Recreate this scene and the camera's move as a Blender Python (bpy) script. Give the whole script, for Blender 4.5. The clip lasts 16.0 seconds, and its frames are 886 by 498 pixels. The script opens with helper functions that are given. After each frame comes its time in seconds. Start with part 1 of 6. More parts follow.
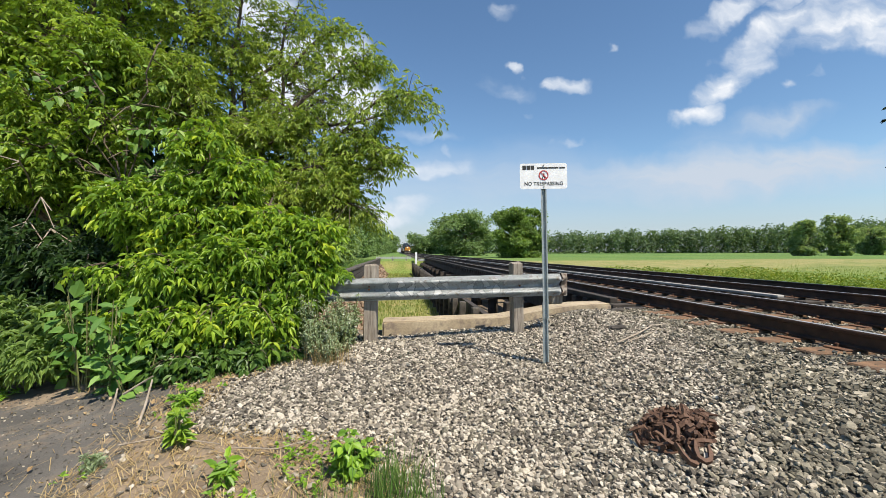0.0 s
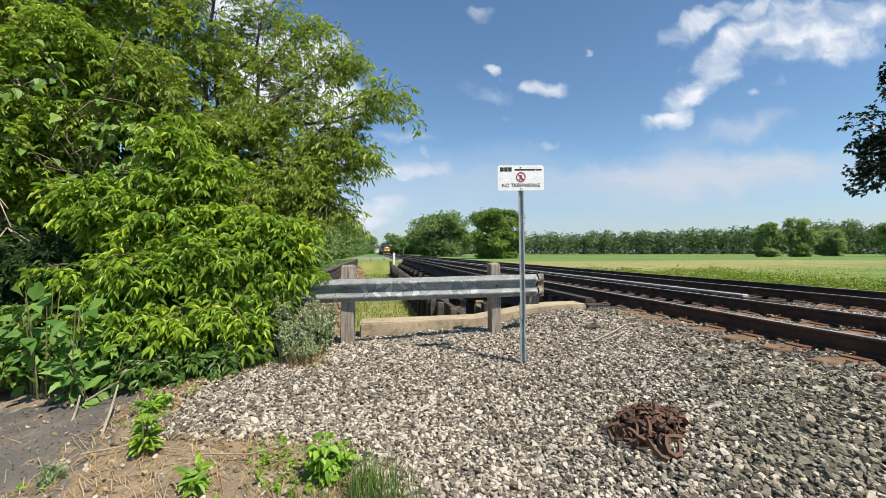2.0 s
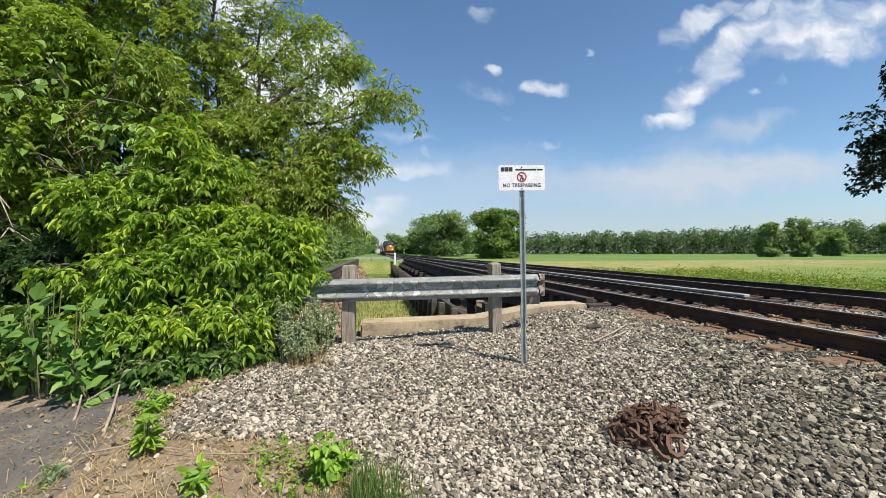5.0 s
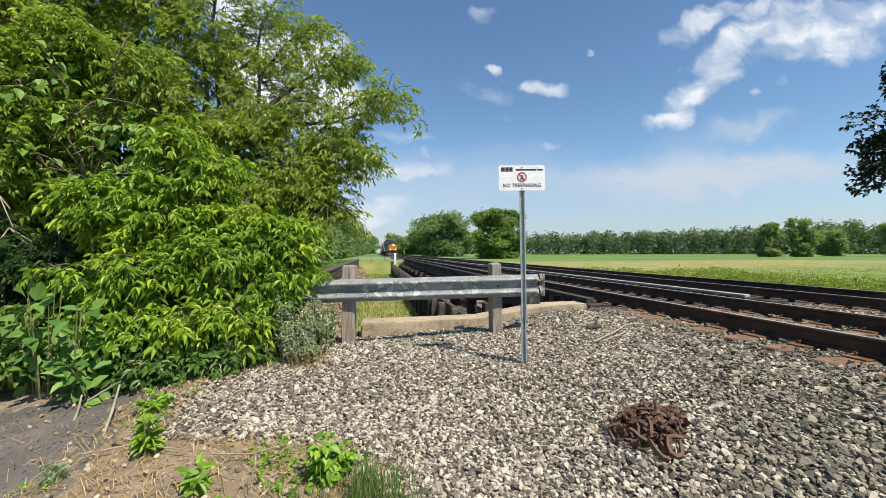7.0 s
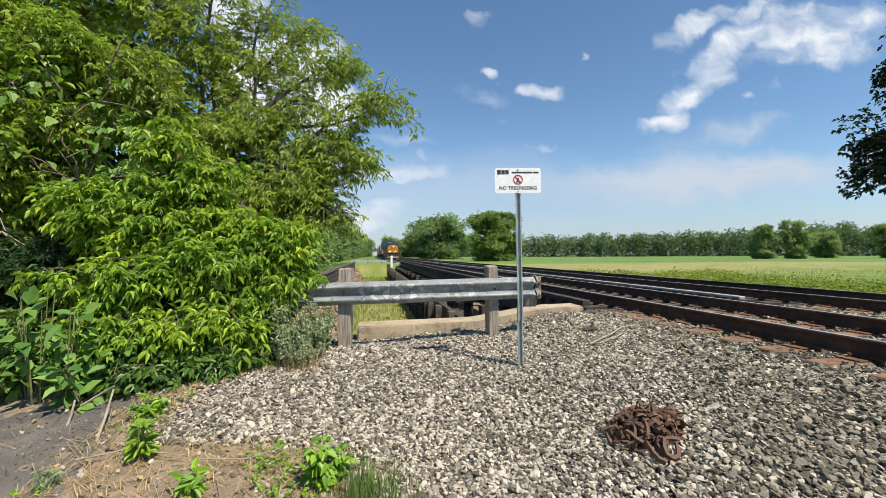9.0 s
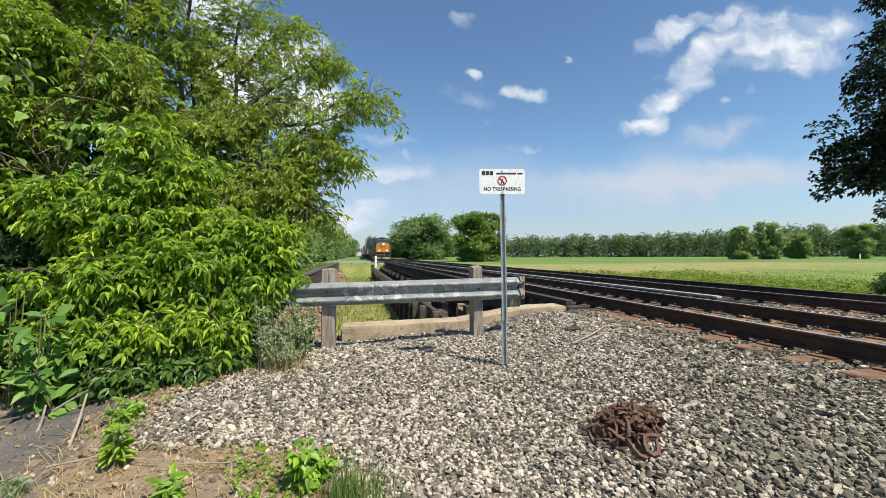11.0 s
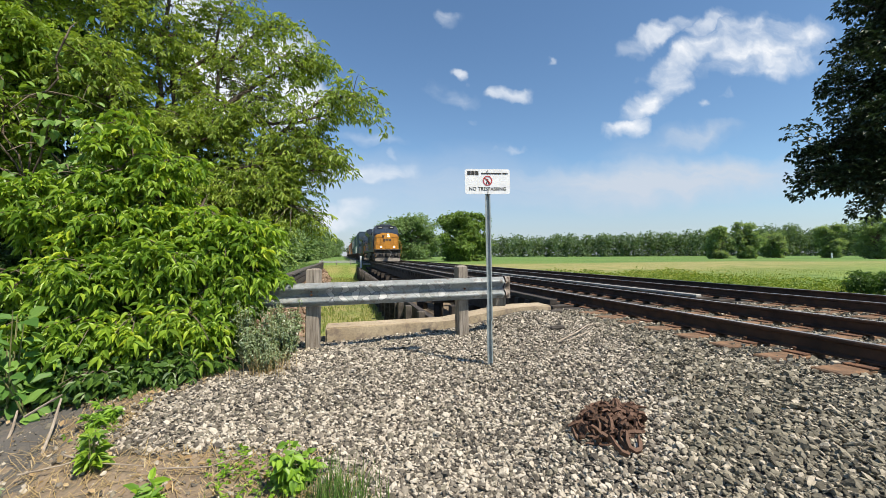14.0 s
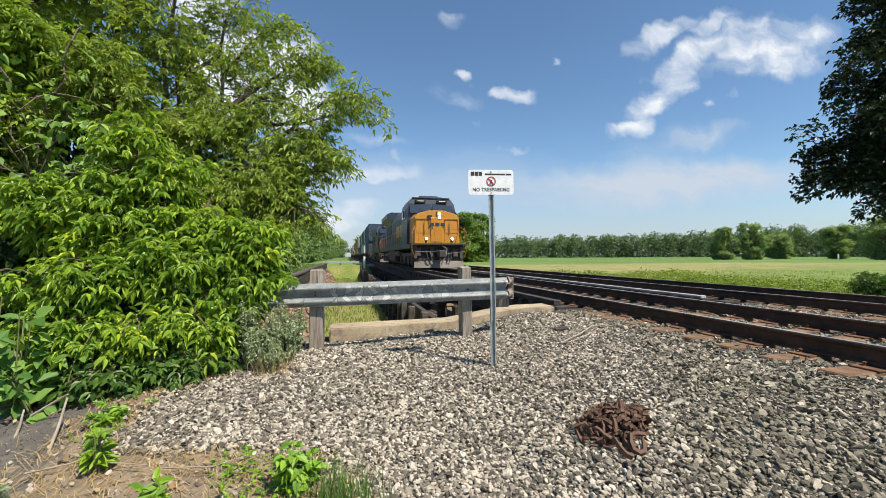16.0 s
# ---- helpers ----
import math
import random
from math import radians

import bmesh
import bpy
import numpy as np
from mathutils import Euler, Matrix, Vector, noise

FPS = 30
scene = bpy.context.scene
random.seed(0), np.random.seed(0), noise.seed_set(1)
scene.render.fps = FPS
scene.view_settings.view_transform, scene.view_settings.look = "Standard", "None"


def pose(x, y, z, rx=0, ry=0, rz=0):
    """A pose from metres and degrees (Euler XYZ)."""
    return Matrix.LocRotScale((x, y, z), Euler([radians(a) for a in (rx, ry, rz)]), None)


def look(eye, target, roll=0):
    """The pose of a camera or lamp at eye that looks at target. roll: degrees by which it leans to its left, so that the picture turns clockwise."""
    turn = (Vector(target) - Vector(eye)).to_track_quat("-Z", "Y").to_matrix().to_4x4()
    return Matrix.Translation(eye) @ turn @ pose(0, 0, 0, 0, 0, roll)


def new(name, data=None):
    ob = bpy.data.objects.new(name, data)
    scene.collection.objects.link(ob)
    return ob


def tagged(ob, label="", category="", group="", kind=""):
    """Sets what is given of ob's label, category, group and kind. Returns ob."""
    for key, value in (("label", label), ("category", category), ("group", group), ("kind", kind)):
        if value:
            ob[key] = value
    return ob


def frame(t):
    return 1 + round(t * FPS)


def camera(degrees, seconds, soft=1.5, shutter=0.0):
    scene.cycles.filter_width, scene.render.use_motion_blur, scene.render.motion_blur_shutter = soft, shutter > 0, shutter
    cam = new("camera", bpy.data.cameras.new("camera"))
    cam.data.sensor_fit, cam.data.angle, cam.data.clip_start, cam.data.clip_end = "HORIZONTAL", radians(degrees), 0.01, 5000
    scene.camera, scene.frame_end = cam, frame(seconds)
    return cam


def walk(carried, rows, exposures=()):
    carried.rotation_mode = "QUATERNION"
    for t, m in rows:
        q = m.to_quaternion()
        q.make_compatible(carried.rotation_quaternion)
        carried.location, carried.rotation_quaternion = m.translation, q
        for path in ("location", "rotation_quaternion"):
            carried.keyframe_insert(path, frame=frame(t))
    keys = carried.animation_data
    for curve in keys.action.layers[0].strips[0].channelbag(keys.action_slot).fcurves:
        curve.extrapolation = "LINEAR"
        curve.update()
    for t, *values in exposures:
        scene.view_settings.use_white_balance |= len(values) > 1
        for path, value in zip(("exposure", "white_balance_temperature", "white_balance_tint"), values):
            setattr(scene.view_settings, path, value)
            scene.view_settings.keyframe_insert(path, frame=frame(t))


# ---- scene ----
# Eye on a tripod; yaw to the right of the track's line, pitch up, roll, in degrees
EYE_Z = 1.6
TURNS = [
    (0.0, 6.28, 0.39, 0.08), (0.5, 6.37, 0.39, 0.04), (1.0, 7.82, 0.50, -0.05), (1.5, 8.78, 0.51, -0.08),
    (2.0, 9.31, 0.49, 0.0), (2.5, 9.22, 0.47, 0.01), (3.0, 9.20, 0.47, 0.0), (3.5, 9.20, 0.47, 0.0),
    (4.0, 9.20, 0.47, 0.0), (6.5, 9.17, 0.50, 0.02), (7.0, 9.17, 0.50, 0.01), (7.5, 9.60, 0.65, 0.04),
    (8.0, 9.77, 0.78, 0.10), (8.5, 9.70, 0.84, 0.14), (9.0, 9.67, 0.87, 0.15), (11.5, 12.64, 0.93, 0.08),
    (12.0, 13.35, 0.91, 0.08), (12.5, 13.71, 0.82, 0.08), (13.0, 13.84, 0.80, 0.09), (13.5, 13.86, 0.80, 0.05),
    (14.0, 13.82, 0.89, 0.17), (14.5, 13.70, 0.92, 0.16), (15.0, 13.56, 0.93, 0.13), (15.5, 13.41, 0.97, 0.12),
    (16.0, 13.34, 0.99, 0.11)]
cam = camera(94.2, 16.0, soft=0.75)
walk(cam, [(t, pose(0, 0, EYE_Z, 0, 0, -yaw) @ pose(0, 0, 0, 90 + pitch, 0, 0) @ pose(0, 0, 0, 0, 0, -roll))
           for t, yaw, pitch, roll in TURNS])

# ---- world, sun ----
scene.view_settings.exposure = 0.46
SUN_AZ, SUN_EL = radians(141.5), radians(57)      # clockwise from the track's line
sun_dir = Vector((math.sin(SUN_AZ) * math.cos(SUN_EL), math.cos(SUN_AZ) * math.cos(SUN_EL), math.sin(SUN_EL)))
sun = new("sun", bpy.data.lights.new("sun", "SUN"))
sun.data.energy, sun.data.angle, sun.data.color = 5.0, radians(0.53), (1.0, 0.92, 0.78)
sun.matrix_world = look(sun_dir * 50, (0, 0, 0))


class Nodes:
    """Short-hand for building node trees."""

    def __init__(self, tree):
        self.tree = tree

    def add(self, kind, inputs=None, **props):
        n = self.tree.nodes.new(kind)
        for k, v in props.items():
            setattr(n, k, v)
        for k, v in (inputs or {}).items():
            self.put(n, k, v)
        return n

    def put(self, n, k, v):
        if isinstance(v, bpy.types.NodeSocket):
            self.tree.links.new(v, n.inputs[k])
        else:
            n.inputs[k].default_value = v

    def math(self, op, a, b=0.0, c=0.0, clamp=False):
        n = self.add("ShaderNodeMath", {0: a, 1: b, 2: c}, operation=op, use_clamp=clamp)
        return n.outputs[0]

    def ramp(self, fac, stops, mode="LINEAR"):
        n = self.add("ShaderNodeValToRGB", {"Fac": fac})
        e = n.color_ramp.elements
        n.color_ramp.interpolation = mode
        while len(e) < len(stops):
            e.new(0.5)
        for el, (p, c) in zip(e, stops):
            el.position, el.color = p, (c if len(c) == 4 else (*c, 1))
        return n.outputs[0]

    def noise(self, vec, scale, detail=4.0, rough=0.55):
        n = self.add("ShaderNodeTexNoise", {"Scale": scale, "Detail": detail, "Roughness": rough})
        if vec is not None:
            self.put(n, "Vector", vec)
        return n.outputs["Fac"]

    def mix(self, fac, a, b, blend="MIX"):
        n = self.add("ShaderNodeMix", data_type="RGBA", blend_type=blend)
        self.put(n, 0, fac), self.put(n, 6, a), self.put(n, 7, b)
        return n.outputs[2]


# Clouds of the sky: u, v (tangent-plane place about the track's line), half length, half width, tilt in degrees, weight
CLOUDS = [
    (1.270, 0.645, 0.360, 0.120, 9, 1.0), (1.042, 0.612, 0.181, 0.058, 25, 1.0), (0.929, 0.540, 0.115, 0.060, 26, 1.0),
    (0.878, 0.449, 0.165, 0.052, 30, 1.0), (0.785, 0.355, 0.110, 0.034, 17, 0.9), (0.891, 0.643, 0.174, 0.040, 27, 0.95),
    (1.061, 0.697, 0.134, 0.035, 22, 0.7), (0.538, 0.522, 0.024, 0.013, 4, 0.6), (1.054, 0.455, 0.048, 0.013, 22, 0.5),
    (1.126, 0.495, 0.030, 0.013, 16, 0.45), (0.426, 0.416, 0.078, 0.027, 8, 1.0), (0.282, 0.469, 0.032, 0.021, -20, 0.8),
]
CLOUDS += [
    (0.265, 0.608, 0.026, 0.037, 70, 0.6), (0.426, 0.281, 0.051, 0.014, 22, 0.6), (0.267, 0.409, 0.079, 0.037, -15, 0.36),
    (0.318, 0.351, 0.032, 0.011, 0, 0.4), (0.098, 0.207, 0.118, 0.030, 6, 0.85), (0.125, 0.255, 0.022, 0.022, 0, 0.6), (0.070, 0.284, 0.104, 0.022, 5, 0.45),
    (0.030, 0.108, 0.070, 0.036, 14, 1.15), (-0.03, 0.085, 0.10, 0.032, 4, 1.05), (-0.086, 0.198, 0.107, 0.049, 0, 0.9), (-0.241, 0.401, 0.15, 0.15, 34, 1.4),
    (-0.315, 0.552, 0.09, 0.08, 5, 1.3), (-0.140, 0.461, 0.10, 0.07, 34, 1.3), (-0.120, 0.362, 0.11, 0.10, 23, 1.4),
]

# thin high cloud: the same terms
VEILS = [(0.95, 0.215, 0.70, 0.085, 5, 1.5), (1.06, 0.365, 0.16, 0.030, 18, 0.5), (0.25, 0.19, 0.45, 0.10, 4, 0.4), (-0.1, 0.15, 0.5, 0.12, 0, 0.25), (0.95, 0.33, 0.30, 0.05, 14, 0.4)]


def make_world():
    world = bpy.data.worlds.new("sky")
    world.use_nodes = True
    scene.world = world
    nt = Nodes(world.node_tree)
    world.node_tree.nodes.clear()
    sky = nt.add("ShaderNodeTexSky", sky_type="NISHITA", sun_disc=False, sun_elevation=SUN_EL, sun_rotation=SUN_AZ,
                 altitude=100.0, air_density=1.0, dust_density=0.1, ozone_density=3.0)
    geo = nt.add("ShaderNodeTexCoord")
    sep = nt.add("ShaderNodeSeparateXYZ", {0: geo.outputs["Generated"]})
    x, y, z = sep.outputs
    ahead = nt.math("GREATER_THAN", y, 0.05)
    ys = nt.math("MAXIMUM", y, 0.05)
    u, v = nt.math("DIVIDE", x, ys), nt.math("DIVIDE", z, ys)
    uv = nt.add("ShaderNodeCombineXYZ", {0: u, 1: v}).outputs[0]
    warp = nt.add("ShaderNodeTexNoise", {"Vector": uv, "Scale": 9.0, "Detail": 4.0, "Roughness": 0.5})
    shift = nt.add("ShaderNodeVectorMath", {0: warp.outputs["Color"], 1: (0.5, 0.5, 0.5)}, operation="SUBTRACT")
    shift = nt.add("ShaderNodeVectorMath", {0: shift.outputs[0], 1: (0.16, 0.10, 0.0)}, operation="MULTIPLY")
    uvw = nt.add("ShaderNodeVectorMath", {0: uv, 1: shift.outputs[0]}, operation="ADD").outputs[0]
    total = None
    for cu, cv, a, b, tilt, weight in CLOUDS:
        m = nt.add("ShaderNodeMapping", {"Vector": uvw, "Location": (cu, cv, 0), "Rotation": (0, 0, radians(tilt)),
                                         "Scale": (a, b, 1)}, vector_type="TEXTURE")
        d = nt.add("ShaderNodeVectorMath", {0: m.outputs[0]}, operation="LENGTH").outputs["Value"]
        w = nt.math("MULTIPLY", nt.math("SUBTRACT", 1.0, nt.math("MULTIPLY", d, d), clamp=True), weight * 0.8)
        total = w if total is None else nt.math("MAXIMUM", total, w)
    drift = nt.add("ShaderNodeMapping", {"Vector": uvw, "Rotation": (0, 0, radians(-24)), "Scale": (0.65, 1.35, 1)}).outputs[0]
    fine = nt.noise(drift, 13.0, 6.0, 0.5)
    puff = nt.math("MULTIPLY_ADD", nt.math("SUBTRACT", fine, 0.55), 1.7, nt.math("MULTIPLY", total, 1.15))
    puff = nt.math("MULTIPLY", nt.math("MULTIPLY", puff, 0.95, clamp=True), nt.math("MULTIPLY", total, 2.4, clamp=True))
    puff = nt.math("MULTIPLY", puff, ahead)
    soft = None
    for cu, cv, a, b, tilt, weight in VEILS:
        m = nt.add("ShaderNodeMapping", {"Vector": uvw, "Location": (cu, cv, 0), "Rotation": (0, 0, radians(tilt)),
                                         "Scale": (a, b, 1)}, vector_type="TEXTURE")
        d = nt.add("ShaderNodeVectorMath", {0: m.outputs[0]}, operation="LENGTH").outputs["Value"]
        w = nt.math("MULTIPLY", nt.math("SUBTRACT", 1.0, d, clamp=True), weight)
        soft = w if soft is None else nt.math("ADD", soft, w)
    streak = nt.add("ShaderNodeMapping", {"Vector": uvw, "Rotation": (0, 0, radians(-5)), "Scale": (3.0, 16.0, 1)}).outputs[0]
    soft = nt.math("MULTIPLY", soft, nt.math("MULTIPLY_ADD", nt.noise(streak, 1.4, 5, 0.6), 1.5, 0.1))
    haze = nt.math("MULTIPLY", nt.math("SUBTRACT", 0.26, v, clamp=True), 3.2, clamp=True)
    haze, soft = nt.math("MULTIPLY", haze, ahead), nt.math("MULTIPLY", soft, ahead, clamp=True)
    cloud = nt.mix(nt.math("MULTIPLY", puff, nt.math("MULTIPLY_ADD", fine, 1.6, -0.1), clamp=True), (4.6, 5.2, 6.0, 1), (6.7, 6.85, 7.1, 1))
    blue = nt.mix(1.0, nt.add("ShaderNodeHueSaturation", {"Saturation": 1.06, "Color": sky.outputs[0]}).outputs[0], (0.98, 1.02, 1.0, 1), "MULTIPLY")
    col = nt.mix(puff, nt.mix(soft, nt.mix(haze, blue, (2.98, 3.42, 4.25, 1)), (4.2, 4.75, 5.5, 1)), cloud)
    bg = nt.add("ShaderNodeBackground", {"Color": col, "Strength": 0.104})
    out = nt.add("ShaderNodeOutputWorld")
    world.node_tree.links.new(bg.outputs[0], out.inputs[0])


make_world()


# ---- materials ----
def material(name, rough=0.8, metal=0.0):
    m = bpy.data.materials.new(name)
    m.use_nodes = True
    nt = Nodes(m.node_tree)
    b = m.node_tree.nodes["Principled BSDF"]
    b.inputs["Roughness"].default_value, b.inputs["Metallic"].default_value = rough, metal
    return m, nt, b


def coords(nt, which="Object"):
    return nt.add("ShaderNodeTexCoord").outputs[which]


def bump(nt, b, height, strength=0.4, distance=0.01):
    n = nt.add("ShaderNodeBump", {"Height": height, "Strength": strength, "Distance": distance})
    nt.put(b, "Normal", n.outputs[0])


def two_tone(name, a, c, scale, fine_scale, rough=0.8, metal=0.0, bump_amount=0.3, spread=(0.35, 0.65), dirt=None):
    """Two colours mixed at a large scale, a grain at a small one, and a fine relief."""
    m, nt, b = material(name, rough, metal)
    co = coords(nt)
    big = nt.noise(co, scale, 5)
    small = nt.noise(co, fine_scale, 4)
    col = nt.ramp(big, [(spread[0], a), (spread[1], c)])
    col = nt.mix(0.45, col, nt.ramp(small, [(0.3, (0.35, 0.35, 0.35)), (0.7, (1, 1, 1))]), "MULTIPLY")
    if dirt:
        col = nt.mix(nt.ramp(nt.noise(co, scale * 2.7, 6, 0.7), [(0.52, (0, 0, 0)), (0.66, (1, 1, 1))]), col, dirt)
    nt.put(b, "Base Color", col)
    nt.put(b, "Roughness", nt.math("MULTIPLY_ADD", small, 0.3, rough - 0.15, clamp=True))
    bump(nt, b, small, bump_amount)
    return m


def island_tone(name, stops, rough=0.85, fine_scale=60, bump_amount=0.4, variety=0.5):
    """One colour for each separate piece of a mesh, with grain."""
    m, nt, b = material(name, rough)
    rnd = nt.add("ShaderNodeNewGeometry").outputs["Random Per Island"]
    small = nt.noise(coords(nt), fine_scale, 4)
    col = nt.mix(variety, nt.ramp(rnd, stops), nt.ramp(small, [(0.3, (0.45, 0.45, 0.45)), (0.7, (1, 1, 1))]), "MULTIPLY")
    nt.put(b, "Base Color", col)
    bump(nt, b, small, bump_amount)
    return m


def leaf_material(name, dark, light, tip=None, gloss=0.45, through_light=0.27, patch=1.3):
    """Leaves: each its own green, some yellower, light passing through them."""
    m = bpy.data.materials.new(name)
    m.use_nodes = True
    nt = Nodes(m.node_tree)
    m.node_tree.nodes.clear()
    rnd = nt.add("ShaderNodeNewGeometry").outputs["Random Per Island"]
    big = nt.noise(coords(nt), patch, 3)
    f = nt.math("MULTIPLY_ADD", big, 0.9, nt.math("MULTIPLY_ADD", rnd, 0.72, -0.32), clamp=True)
    stops = [(0.25, dark), (0.75, light)]
    if tip:
        stops.append((0.97, tip))
    col = nt.ramp(f, stops)
    d = nt.add("ShaderNodeBsdfPrincipled", {"Base Color": col, "Roughness": gloss})
    tcol = nt.mix(1.0, col, (1.25, 1.25, 0.45, 1), "MULTIPLY")
    t = nt.add("ShaderNodeBsdfTranslucent", {"Color": tcol})
    mx = nt.add("ShaderNodeMixShader", {0: through_light, 1: d.outputs[0], 2: t.outputs[0]})
    out = nt.add("ShaderNodeOutputMaterial")
    m.node_tree.links.new(mx.outputs[0], out.inputs[0])
    return m


def plain(name, col, rough=0.5, metal=0.0, glow=0.0):
    m, nt, b = material(name, rough, metal)
    co = coords(nt)
    n = nt.noise(co, 14.0, 5)
    nt.put(b, "Base Color", nt.mix(0.35, (*col, 1), nt.ramp(n, [(0.3, (0.6, 0.58, 0.55)), (0.7, (1, 1, 1))]), "MULTIPLY"))
    nt.put(b, "Roughness", nt.math("MULTIPLY_ADD", n, 0.25, rough - 0.1, clamp=True))
    if glow:
        b.inputs["Emission Color"].default_value = (1.0, 0.86, 0.62, 1)
        b.inputs["Emission Strength"].default_value = glow
    return m


